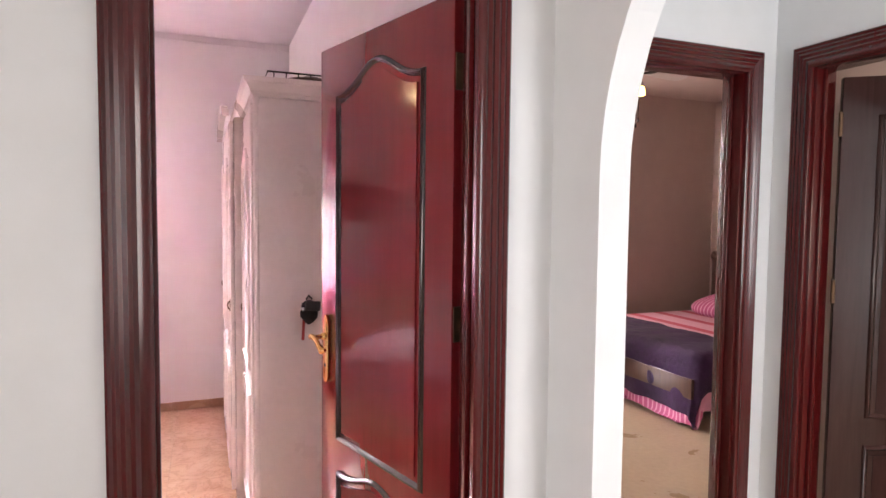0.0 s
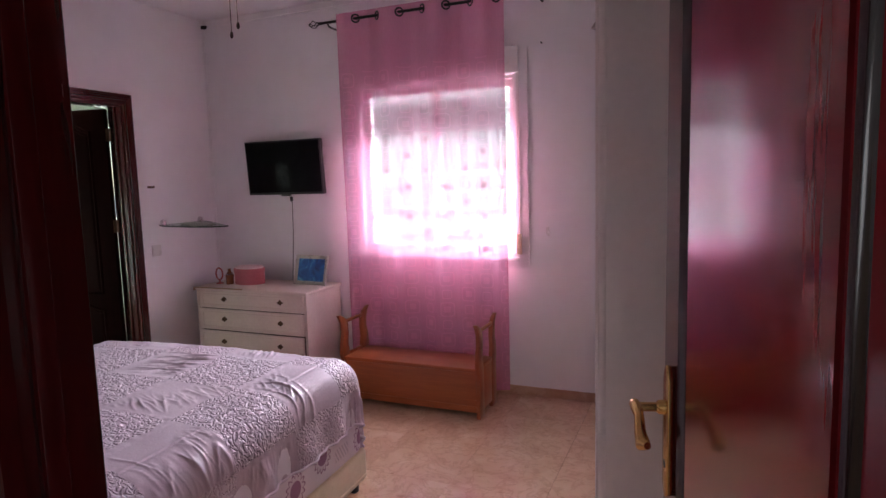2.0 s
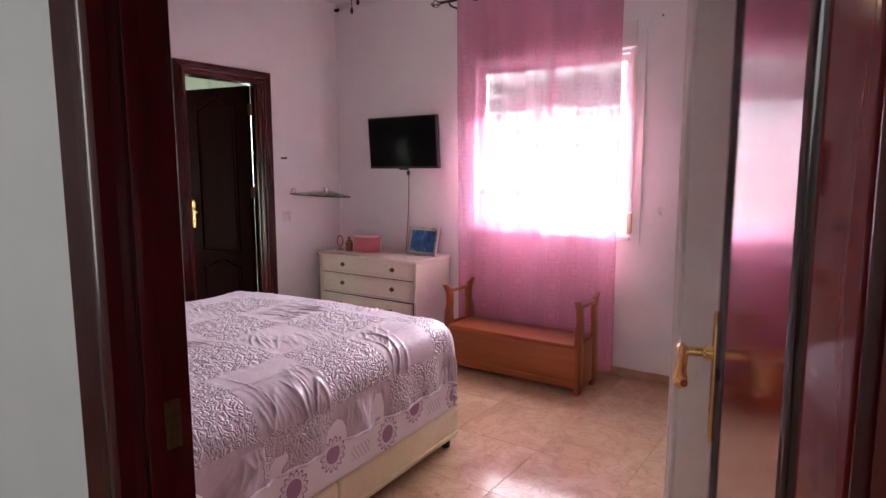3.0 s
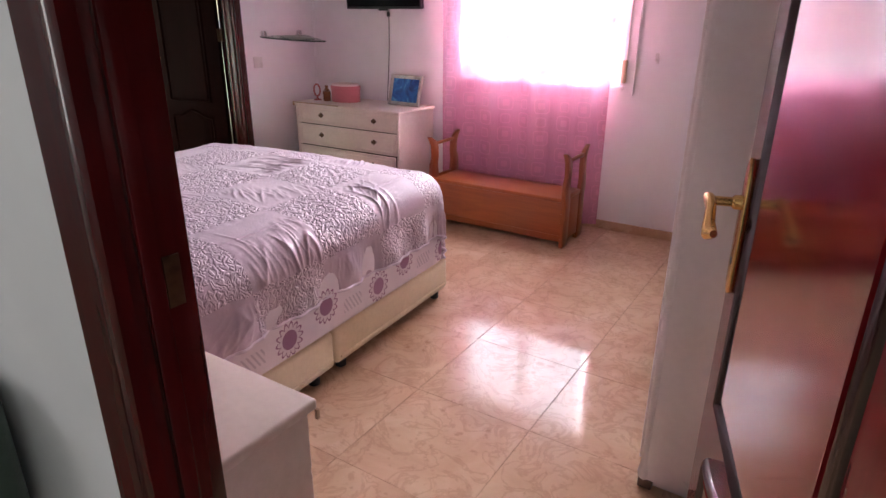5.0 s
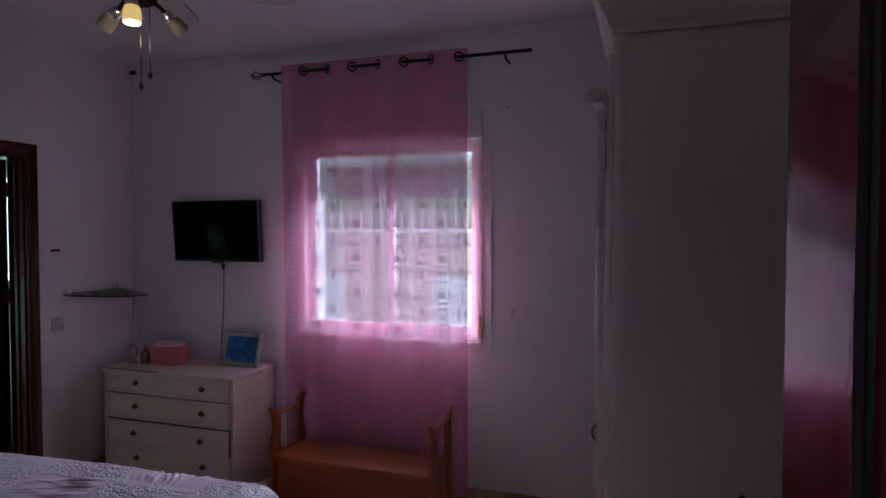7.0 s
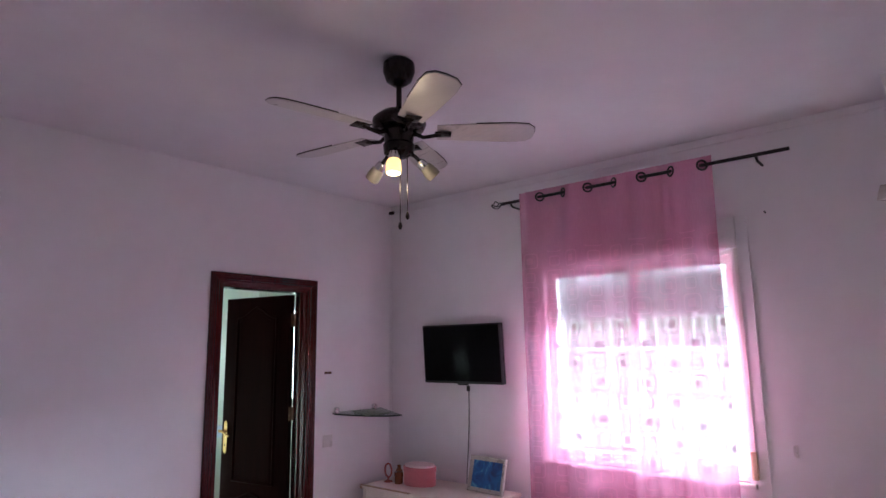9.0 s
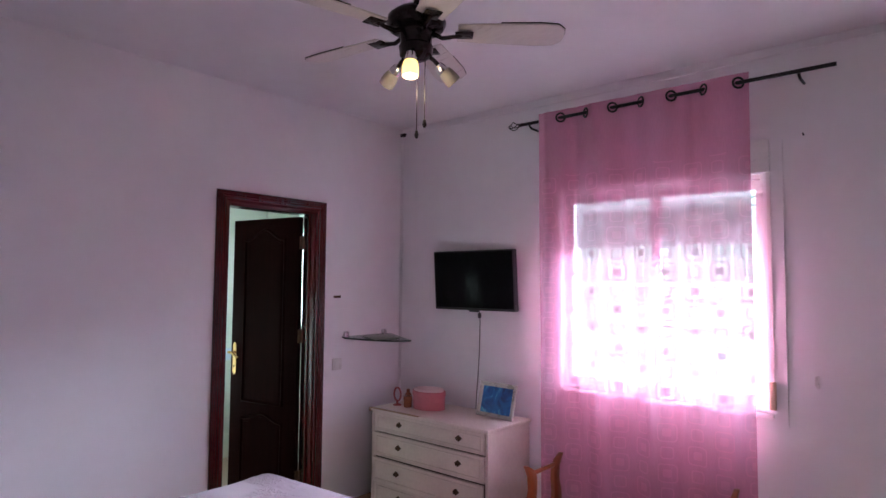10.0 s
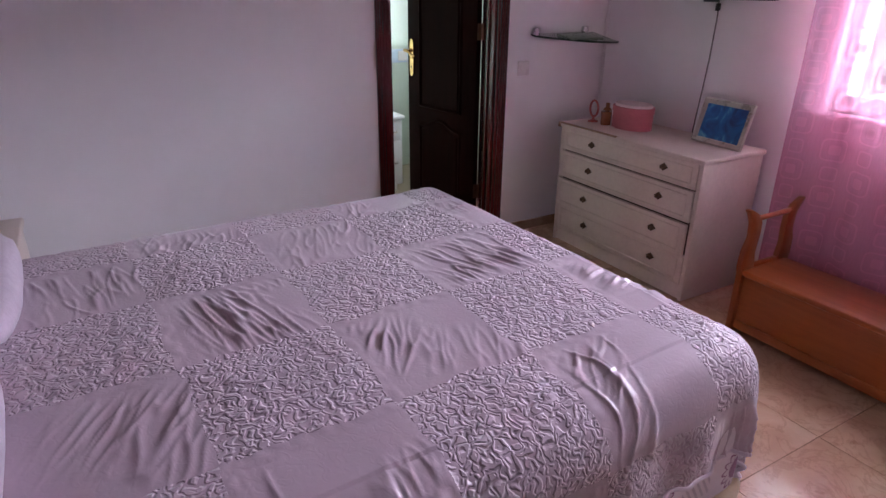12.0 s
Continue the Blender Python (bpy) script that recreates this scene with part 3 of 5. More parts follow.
structure("ceiling_hall", boxes((-2.6, 2.1, -2.6, YH, ZC, ZC + 0.1), (0.745, 2.1, YH, 1.4, ZC, ZC + 0.1)), M_HALL, "white hall ceiling", "ceiling")
G0, G1 = 1.16, 1.85
structure("wall_corridor_north", boxes((0.745, G0, 1.4, 1.5, 0, ZC), (G1, 2.0, 1.4, 1.5, 0, ZC), (G0, G1, 1.4, 1.5, 2.05, ZC)), M_HALL, "pale blue-white corridor wall with a door opening")
K0, K1 = 0.55, 1.24
structure("wall_corridor_east", boxes((2.0, 2.1, K1, 1.5, 0, ZC), (2.0, 2.1, -2.1, K0, 0, ZC), (2.0, 2.1, K0, K1, 2.05, ZC)), M_HALL, "pale blue-white corridor wall with a brown door")
structure("wall_corridor_south", boxes((0.745, 0.95, -2.1, -2.0, 0, ZC), (1.85, 2.0, -2.1, -2.0, 0, ZC), (0.95, 1.85, -2.1, -2.0, 0, 0.8), (0.95, 1.85, -2.1, -2.0, 2.2, ZC)), M_HALL, "pale corridor wall with a window opening")
structure("wall_side_room", boxes((3.6, 3.7, -1.0, 1.4, 0, ZC), (2.1, 2.45, -1.1, -1.0, 0, ZC), (3.35, 3.7, -1.1, -1.0, 0, ZC), (2.45, 3.35, -1.1, -1.0, 0, 0.95), (2.45, 3.35, -1.1, -1.0, 2.05, ZC), (2.1, 3.6, -1.0, 1.4, ZC, ZC + 0.1)), M_HALL, "plain pale walls of the side room")
structure("floor_hall", boxes((-2.7, 3.7, -2.6, YH, -0.05, 0.0), (0.745, 3.7, YH, 1.45, -0.05, 0.0), (DX0, DX1, YH, YS, -0.05, 0.0)), M_GUESTFLOOR, "beige polished tile floor of the hall", "floor")
# last box is added behind the guest lamp to block the street lamps
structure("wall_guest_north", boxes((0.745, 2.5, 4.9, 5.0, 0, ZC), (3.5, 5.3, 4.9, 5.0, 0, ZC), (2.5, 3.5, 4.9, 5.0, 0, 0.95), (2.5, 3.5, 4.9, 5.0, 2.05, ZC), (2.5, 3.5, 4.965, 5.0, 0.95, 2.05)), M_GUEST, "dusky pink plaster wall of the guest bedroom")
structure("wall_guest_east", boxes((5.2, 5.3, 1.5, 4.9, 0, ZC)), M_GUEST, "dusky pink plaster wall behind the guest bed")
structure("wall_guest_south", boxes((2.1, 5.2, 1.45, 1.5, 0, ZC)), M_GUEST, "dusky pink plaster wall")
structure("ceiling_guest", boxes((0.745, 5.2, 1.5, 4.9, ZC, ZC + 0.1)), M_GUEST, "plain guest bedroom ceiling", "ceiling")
structure("floor_guest", boxes((0.745, 5.3, 1.45, 5.0, -0.05, 0.0)), M_GUESTFLOOR, "beige tile floor of the guest bedroom", "floor")
structure("wall_bath_west", boxes((-5.22, -5.12, 2.0, 4.5, 0, ZC)), M_BATHTILE, "pale green tiled bathroom wall")
structure("wall_bath_south", boxes((-5.12, -3.49, 1.9, 2.0, 0, ZC)), M_BATHTILE, "pale green tiled bathroom wall")
structure("wall_bath_north", boxes((-5.12, -4.6, 4.4, 4.5, 0, ZC), (-3.8, -3.49, 4.4, 4.5, 0, ZC), (-4.6, -3.8, 4.4, 4.5, 0, 1.2), (-4.6, -3.8, 4.4, 4.5, 2.0, ZC)), M_BATHTILE, "pale green tiled bathroom wall with a window opening")
structure("ceiling_bath", boxes((-5.22, -3.49, 1.9, 4.5, ZC, ZC + 0.1)), M_CEIL, "white bathroom ceiling", "ceiling")
structure("floor_bath", boxes((-5.22, XW, 1.9, 4.5, -0.05, 0.0)), M_GUESTFLOOR, "beige bathroom floor", "floor")

# ---- outside the window ----
# unseen wall, added south of the house to keep sun off the corridor window
structure("sun_block_wall", boxes((-12, 12, -6.2, -6.0, -0.6, 6.0)), M_FACADE, "unseen plain rendered wall added to block the sun", "wall")
structure("ground", boxes((-200, 200, 4.75, 300, -0.6, -0.5)), M_STREET, "pale concrete street outside the window", "ground")


def neighbour_house():
    h = thing("house", "pale rendered house with a barred terrace across the street", "house", (0, 11.0, -0.5))
    part("wall", boxes((-9, 9, 0.0, 4.0, 0, 2.05)), M_FACADE, h, smooth=False)
    for k in range(1, 5):
        part("course", box(-9, 9, -0.018, 0.002, 0.46 * k - 0.02, 0.46 * k + 0.02, 0.004), M_STREET, h)
    part("coping", box(-9.05, 9.05, -0.05, 0.25, 2.05, 2.12, 0.01), M_ALU, h)
    for k in range(61):
        x = -6 + 0.2 * k
        part("baluster", box(x - 0.012, x + 0.012, 0.05, 0.075, 2.12, 2.90, 0), M_ALU, h)
    part("fence_rail", box(-6.2, 6.2, 0.04, 0.085, 2.90, 2.95, 0.005), M_ALU, h)
    for k in range(5):
        x = -6 + 2.6 * k
        w = part("window", box(x, x + 0.9, -0.03, 0.02, 0.5, 1.3, 0.01), M_SHUTTER, h)
        part("sill", box(x - 0.05, x + 0.95, -0.08, 0.0, 0.44, 0.5, 0.01), M_ALU, w)


neighbour_house()


# ---- joinery ----
def architrave_profile(width, depth):
    """Moulded face: rounds and hollows across the width."""
    pts = [(0, 0), (0, depth * 0.55)]
    waves = [(0.06, 0.75), (0.14, 0.62), (0.22, 0.8), (0.30, 0.66), (0.40, 0.88), (0.50, 0.70), (0.60, 0.95), (0.70, 0.80), (0.80, 1.0), (0.92, 1.0), (1.0, 0.8)]
    pts += [(w * width, depth * d) for w, d in waves]
    return pts + [(width, 0)]


def architrave(parent, a0, a1, top, face, outward, plane, width=0.078, depth=0.022):
    """Three mitred lengths round an opening a0..a1; plane 'y' or 'x' names the wall's axis, outward is +1 or -1."""
    prof = architrave_profile(width, depth)

    def put(a, z, d):
        w = face + outward * d
        return (a, w, z) if plane == "y" else (w, a, z)
    for kind in ("jamb_a", "jamb_b", "head"):
        bm = bmesh.new()
        ends = []
        for e in (0, 1):
            ring = []
            for w, d in prof:
                w2 = width - w
                if kind == "head":
                    a = (a0 - w2) if e == 0 else (a1 + w2)
                    z = top + w2
                else:
                    a = a0 - w2 if kind == "jamb_a" else a1 + w2
                    z = 0.0 if e == 0 else top + w2
                ring.append(bm.verts.new(put(a, z, d)))
            ends.append(ring)
        n = len(prof)
        for i in range(n):
            bm.faces.new((ends[0][i], ends[0][(i + 1) % n], ends[1][(i + 1) % n], ends[1][i]))
        bm.faces.new(ends[0])
        bm.faces.new(ends[1])
        bmesh.ops.recalc_face_normals(bm, faces=bm.faces)
        part("architrave", bm, M_TRIM, parent)


def door_lining(parent, a0, a1, top, b0, b1, plane, stop, t=0.022):
    """Lining boards of the opening with a door stop."""
    def bx(p0, p1, q0, q1, z0, z1, bev=0.002):
        return box(p0, p1, q0, q1, z0, z1, bev) if plane == "y" else box(q0, q1, p0, p1, z0, z1, bev)
    part("lining", bx(a0, a0 + t, b0, b1, 0, top), M_TRIM, parent)
    part("lining", bx(a1 - t, a1, b0, b1, 0, top), M_TRIM, parent)
    part("lining", bx(a0 + t, a1 - t, b0, b1, top - t, top), M_TRIM, parent)
    s0, s1 = stop
    part("door_stop", bx(a0 + t, a0 + t + 0.012, s0, s1, 0, top - t), M_TRIM, parent)
    part("door_stop", bx(a1 - t - 0.012, a1 - t, s0, s1, 0, top - t), M_TRIM, parent)


def panel_outline(x0, x1, z0, z1, rise, n=28):
    """Rectangle whose head swells in an ogee."""
    pts = [(x0, z0), (x1, z0), (x1, z1)]
    for k in range(1, n):
        s = k / n
        pts.append((x1 + (x0 - x1) * s, z1 + rise * (0.5 - 0.5 * math.cos(2 * math.pi * s)) ** 1.4))
    return pts + [(x0, z1)]


def inset(outline, d):
    """Outline drawn in by d."""
    n = len(outline)
    out = []
    for i in range(n):
        p, a, b = Vector(outline[i]), Vector(outline[i - 1]), Vector(outline[(i + 1) % n])
        e1, e2 = (p - a).normalized(), (b - p).normalized()
        n1, n2 = Vector((-e1.y, e1.x)), Vector((-e2.y, e2.x))
        m = (n1 + n2)
        m = m / max(m.dot(n1), 0.3)
        out.append((p.x + m.x * d, p.y + m.y * d))
    return out


def ring_moulding(outline, y, sign):
    """Swept moulding along a panel's outline, on the leaf's face."""
    bm = bmesh.new()
    steps = [(0.0, 0.0), (0.004, 0.008), (0.010, 0.011), (0.017, 0.006), (0.022, -0.004), (0.030, -0.004), (0.034, 0.0)]
    loops = [[bm.verts.new((x, y + sign * h, z)) for x, z in inset(outline, d)] for d, h in steps]
    n = len(outline)
    for a, b in zip(loops, loops[1:]):
        for i in range(n):
            bm.faces.new((a[i], a[(i + 1) % n], b[(i + 1) % n], b[i]))
    bmesh.ops.recalc_face_normals(bm, faces=bm.faces)
    return bm


def door_leaf(parent, width, height, wood, at, turn, handle_far=True, groove=None):
    """A panelled leaf hung at its hinge edge: local x along the leaf, y through it."""
    t = 0.036
    holder = part("door_leaf", box(0, width, -t / 2, t / 2, 0.008, height, 0.003), wood, parent)
    holder.matrix_basis = pose(*at, 0, 0, turn)
    m0 = 0.118
    upper, lower = panel_outline(m0, width - m0, 0.715, 1.857, 0.075), panel_outline(m0, width - m0, 0.13, 0.61, 0.05)
    for sign in (-1, 1):
        for o in (upper, lower):
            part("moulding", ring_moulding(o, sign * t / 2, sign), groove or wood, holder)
            inner = inset(o, 0.036)
            bm = prism(inner, sign * 0.006, "y", sign * (t / 2 - 0.001))
            part("panel", bm, wood, holder, smooth=False)
    hx = width - 0.045
    for sign in (-1, 1):
        plate = [(hx + a, 0.895 + b) for a, b in ((-0.017, 0.02), (-0.010, 0.006), (0, 0), (0.010, 0.006), (0.017, 0.02), (0.019, 0.11), (0.017, 0.21), (0.010, 0.225), (0, 0.234), (-0.010, 0.225), (-0.017, 0.21), (-0.019, 0.11))]
        part("handle_plate", prism(plate, sign * 0.009, "y", sign * t / 2, 0.002), M_BRASS, holder, "polished brass back plate")
        y0 = sign * (t / 2 + 0.008)
        bm = tube([(hx, y0, 1.055), (hx, y0 + sign * 0.012, 1.055), (hx, y0 + sign * 0.016, 1.055), (hx, y0 + sign * 0.044, 1.055)], [0.013, 0.012, 0.008, 0.008], 12)
        yl = y0 + sign * 0.05
        bm = tube([(hx + 0.008, yl, 1.058), (hx - 0.01, yl, 1.058), (hx - 0.035, yl, 1.052), (hx - 0.065, yl + sign * 0.004, 1.036), (hx - 0.085, yl + sign * 0.004, 1.026), (hx - 0.10, yl, 1.03)], [0.009, 0.010, 0.008, 0.0095, 0.012, 0.006], 12, bm)
        part("handle", bm, M_BRASS, holder, "curved brass lever handle")
        part("keyhole", moved(lathe([(0.0001, 0), (0.007, 0), (0.007, 0.002), (0.0001, 0.002)], 12), pose(hx, sign * (t / 2 + 0.0095), 0.955, 90, 0, 0)), M_BLACKMATT, holder)
    for z in (0.22, 1.15, 1.78):
        bm = tube([(-0.006, -t / 2 - 0.004, z), (-0.006, -t / 2 - 0.004, z + 0.09)], 0.0075, 10)
        add_box(bm, -0.003, 0.0, -t / 2 + 0.002, t / 2 - 0.004, z, z + 0.09)
        part("hinge", bm, M_OLDBRASS, holder, "dark steel hinge")
    return holder


bedroom_door = thing("door_1", "glossy mahogany panelled door standing open beside wardrobe", "door", kind="structure")
architrave(bedroom_door, DX0 + 0.028, DX1 - 0.026, DZ - 0.016, YH - 0.002, -1, "y", 0.088)
architrave(bedroom_door, DX0 + 0.012, DX1 + 0.002, DZ - 0.016, YS + 0.001, 1, "y", 0.030, 0.016)
door_lining(bedroom_door, DX0, DX1, DZ, YH - 0.002, YS + 0.011, "y", (YH + 0.012, YH + 0.034))
LEAF_DIR = math.degrees(math.atan2(0.665, -0.192))
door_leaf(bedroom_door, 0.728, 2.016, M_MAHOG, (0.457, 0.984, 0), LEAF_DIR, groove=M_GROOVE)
bm = box(DX0 + 0.0225, DX0 + 0.0245, YH + 0.040, YH + 0.060, 1.03, 1.09, 0.0005)
part("strike_plate", bm, M_OLDBRASS, bedroom_door, "brass strike plate")

bath_door = thing("door_2", "mahogany bathroom door standing ajar, coloured near black as in shade", "door", kind="structure")
architrave(bath_door, BD0 + 0.012, BD1 - 0.012, BDZ - 0.012, XW + 0.001, 1, "x", 0.078)
door_lining(bath_door, BD0, BD1, BDZ, XW - 0.121, XW + 0.001, "x", (XW - 0.07, XW - 0.04))
door_leaf(bath_door, 0.64, 2.0, M_MAHOG_SHADED, (XW - 0.115, BD1 - 0.045, 0), 190)

guest_door = thing("door_3", "mahogany framed doorway to the guest bedroom", "door", kind="structure")
architrave(guest_door, G0 + 0.012, G1 - 0.012, 2.035, 1.399, -1, "y", 0.085)
door_lining(guest_door, G0, G1, 2.05, 1.399, 1.501, "y", (1.44, 1.46))
side_door = thing("door_4", "dark brown panelled door standing partly open", "door", kind="structure")
architrave(side_door, K0 + 0.012, K1 - 0.012, 2.035, 1.999, -1, "x", 0.085)
door_lining(side_door, K0, K1, 2.05, 1.999, 2.101, "x", (2.03, 2.05))
door_leaf(side_door, 0.64, 2.0, M_BROWN, (2.11, K1 - 0.04, 0), -38)


# ---- window ----
def window():
    w = thing("window_1", "white aluminium sliding window with roller shutter", "window", kind="structure")
    part("surround", boxes((wx0 - 0.09, wx0, YN - 0.012, YN + 0.001, wz0 - 0.055, wz1 + 0.16), (wx1, wx1 + 0.09, YN - 0.012, YN + 0.001, wz0 - 0.055, wz1 + 0.16), (wx0, wx1, YN - 0.012, YN + 0.001, wz0 - 0.055, wz0)), M_WALL, w, smooth=False)
    part("shutter_box", box(wx0 - 0.02, wx1 + 0.035, YN - 0.035, YN - 0.011, wz1, wz1 + 0.165, 0.006), M_ALU, w)
    f = 0.022
    y0, y1 = YN + 0.03, YN + 0.10
    part("window_frame", boxes((wx0, wx0 + f, y0, y1, wz0, wz1), (wx1 - f, wx1, y0, y1, wz0, wz1), (wx0 + f, wx1 - f, y0, y1, wz0, wz0 + f), (wx0 + f, wx1 - f, y0, y1, wz1 - f, wz1)), M_ALU, w, smooth=False)
    mid = (wx0 + wx1) / 2
    for a, b, y in ((wx0 + f, mid + 0.03, y0 + 0.008), (mid - 0.03, wx1 - f, y0 + 0.038)):
        s = part("sash", boxes((a, a + 0.03, y, y + 0.025, wz0 + f, wz1 - f), (b - 0.03, b, y, y + 0.025, wz0 + f, wz1 - f), (a + 0.03, b - 0.03, y, y + 0.025, wz0 + f, wz0 + f + 0.05), (a + 0.03, b - 0.03, y, y + 0.025, wz1 - f - 0.045, wz1 - f)), M_ALU, w, smooth=False)
        pane = part("pane", box(a + 0.03, b - 0.03, y + 0.009, y + 0.014, wz0 + f + 0.05, wz1 - f - 0.045, 0), M_GLASS, s, smooth=False)
        pane.visible_shadow = False
    for k in range(6):
        z = wz1 - 0.05 - 0.048 * (k + 1)
        part("slat", box(wx0 + 0.02, wx1 - 0.02, YN + 0.14, YN + 0.155, z, z + 0.0475, 0.006), M_SLAT, w)
    part("window_sill", box(wx0 - 0.02, wx1 + 0.03, YN - 0.03, YN + 0.03, wz0 - 0.025, wz0, 0.006), M_WALL, w)
    strap = part("strap_box", box(wx1 + 0.012, wx1 + 0.042, YN - 0.034, YN - 0.0115, 0.955, 1.09, 0.005), M_CREAMFABRIC, w, "yellowed shutter strap winder")
    part("strap", box(wx1 + 0.018, wx1 + 0.036, YN - 0.02, YN - 0.0165, 1.09, wz1, 0), M_WHITEPLASTIC, w)


window()
structure("baseboard", boxes((XW + 0.009, XE, YN - 0.009, YN, 0, 0.058), (XW, XW + 0.009, BD1 + 0.07, YN, 0, 0.058), (XW, XW + 0.009, YS + 0.009, BD0 - 0.07, 0, 0.058), (XW + 0.009, DX0 - 0.02, YS, YS + 0.009, 0, 0.058)), M_SKIRT, "tan tile skirting along the bedroom walls", "baseboard")


# ---- wardrobe ----
def wardrobe():
    w = thing("wardrobe", "cream enamelled wardrobe with arched doors and moulded cornice", "wardrobe")
    x0, x1, y0, y1, top = 0.062, XE - 0.005, 2.15, 4.40, 1.935
    part("side_panel", box(x0, x1, y0, y0 + 0.022, 0.03, top, 0.004), M_WARD, w)
    part("side_panel", box(x0, x1, y1 - 0.022, y1, 0.03, top, 0.004), M_WARD, w)
    part("back_panel", box(x1 - 0.01, x1, y0 + 0.022, y1 - 0.022, 0.03, top, 0), M_WARD, w)
    part("top_panel", box(x0, x1 - 0.01, y0 + 0.022, y1 - 0.022, top - 0.022, top, 0.002), M_WARD, w)
    part("plinth", box(x0 + 0.01, x1 - 0.01, y0 + 0.022, y1 - 0.022, 0.0, 0.08, 0.003), M_WARD, w)
    part("corner_post", moved(lathe([(0.016, 0.03), (0.020, 0.05), (0.014, 0.08), (0.014, top - 0.03), (0.018, top)], 14), pose(x0 + 0.002, y0 + 0.012, 0)), M_WARD, w, "rounded corner post")
    part("foot", box(x0 - 0.012, x0 + 0.03, y0 - 0.004, y0 + 0.04, 0, 0.032, 0.004), M_WALNUT, w, "small dark foot")
    n = 4
    step = (y1 - y0 - 0.04) / n
    for k in range(n):
        a, b = y0 + 0.02 + k * step + 0.003, y0 + 0.02 + (k + 1) * step - 0.003
        fx = x0 - 0.060 if k in (1, 2) else x0
        if k in (1, 2):
            part("frame_block", box(x0 - 0.060, x0 - 0.001, a - 0.002, b + 0.002, 0.03, top - 0.002, 0.003), M_WARD, w)
        d = part("door", box(fx - 0.022, fx - 0.002, a, b, 0.085, top - 0.025, 0.004), M_WARD, w)
        for z0, z1, rise in ((0.80, 1.70, 0.06), (0.16, 0.70, 0.03)):
            o = panel_outline(a + 0.07, b - 0.07, z0, z1, rise)
            bm = moved(ring_moulding(o, 0, -1), Matrix(((0, 1, 0, fx - 0.022), (1, 0, 0, 0), (0, 0, 1, 0), (0, 0, 0, 1))))
            part("moulding", bm, M_WARD, d)
        hy = b - 0.035 if k % 2 == 0 else a + 0.035
        bm = tube([(fx - 0.024, hy, 0.99), (fx - 0.032, hy, 0.995), (fx - 0.035, hy, 1.01), (fx - 0.032, hy, 1.025), (fx - 0.024, hy, 1.03)], [0.004, 0.0035, 0.0035, 0.0035, 0.004], 8)
        add_box(bm, fx - 0.026, fx - 0.021, hy - 0.007, hy + 0.007, 0.98, 1.04, 0.002)
        part("handle", bm, M_OLDBRASS, d, "dark brass drop handle")
    # stepped cornice along the end and the front
    prof = [(0, 0), (0.010, 0), (0.014, 0.010), (0.020, 0.013), (0.022, 0.022), (0.036, 0.048), (0.046, 0.054), (0.050, 0.072), (0, 0.072)]
    bm = bmesh.new()
    path = [(x1, y0, "e"), (x0 - 0.002, y0, "c"), (x0 - 0.002, y1, "f")]
    loops = []
    for px, py, kind in path:
        ring = []
        for d, h in prof:
            ox = -d if kind in "cf" else 0
            oy = -d if kind in "ec" else 0
            ring.append(bm.verts.new((px + ox, py + oy, top + h)))
        loops.append(ring)
    m = len(prof)
    for a, b in zip(loops, loops[1:]):
        for i in range(m):
            bm.faces.new((a[i], a[(i + 1) % m], b[(i + 1) % m], b[i]))
    bm.faces.new(loops[0])
    bm.faces.new(loops[-1])
    bmesh.ops.recalc_face_normals(bm, faces=bm.faces)
    part("cornice", bm, M_WARD, w, smooth=False)
    part("dust_cover", box(x0, x1 - 0.004, y0 + 0.002, y1, top + 0.058, top + 0.070, 0), M_WARD, w)
    # scalloped crest over each pair of doors
    a, b = 2.68, 3.87
    top_line, low_line = [], []
    for i in range(41):
        q = i / 40
        y = a + (b - a) * q
        hump = math.sin(math.pi * q)
        grow = min(1.0, 9 * q, 9 * (1 - q)) ** 0.7
        low = top - 0.006 + 0.062 * hump ** 0.9
        low_line.append((y, low))
        top_line.append((y, low + 0.003 + (0.024 + 0.034 * hump) * grow))
    part("crest", prism(top_line + low_line[::-1], 0.032, "x", x0 - 0.115), M_WARD, w, "arched carved crest")
    return w


wardrobe()


def wire_basket():
    b = thing("wire_basket", "black wire basket with dark cloth on the wardrobe", "basket", (0.28, 2.36, 2.006))
    for z, g in ((0.005, 0.0), (0.05, 0.015)):
        r = [(-0.15 - g, -0.12 - g, z), (0.17 + g, -0.12 - g, z), (0.17 + g, 0.13 + g, z), (-0.15 - g, 0.13 + g, z)]
        part("rim", tube(r, 0.004, 6, closed=True), M_IRON, b)
    for k in range(7):
        x = -0.14 + 0.05 * k
        part("wire", tube([(x, -0.12, 0.003), (x, -0.135, 0.05)], 0.0025, 6), M_IRON, b)
        part("wire", tube([(x, 0.13, 0.003), (x, 0.145, 0.05)], 0.0025, 6), M_IRON, b)
    bm = bmesh.new()
    bmesh.ops.create_uvsphere(bm, u_segments=20, v_segments=10, radius=1, matrix=Matrix.LocRotScale((0.03, 0, 0.035), None, (0.13, 0.10, 0.03)))
    for v in bm.verts:
        v.co += 0.012 * noise.noise_vector(v.co * 18)
    part("folded_cloth", bm, M_WALNUT, b)


wire_basket()


# ---- bed ----
BX0, BX1, BY0, BY1 = -2.68, -1.13, 1.04, 2.93
BED_TURN = 2.6
BED_AT = Vector((-1.105, 2.335, 0)) - Matrix.Rotation(radians(BED_TURN), 3, "Z") @ Vector((-1.12, 2.3, 0))


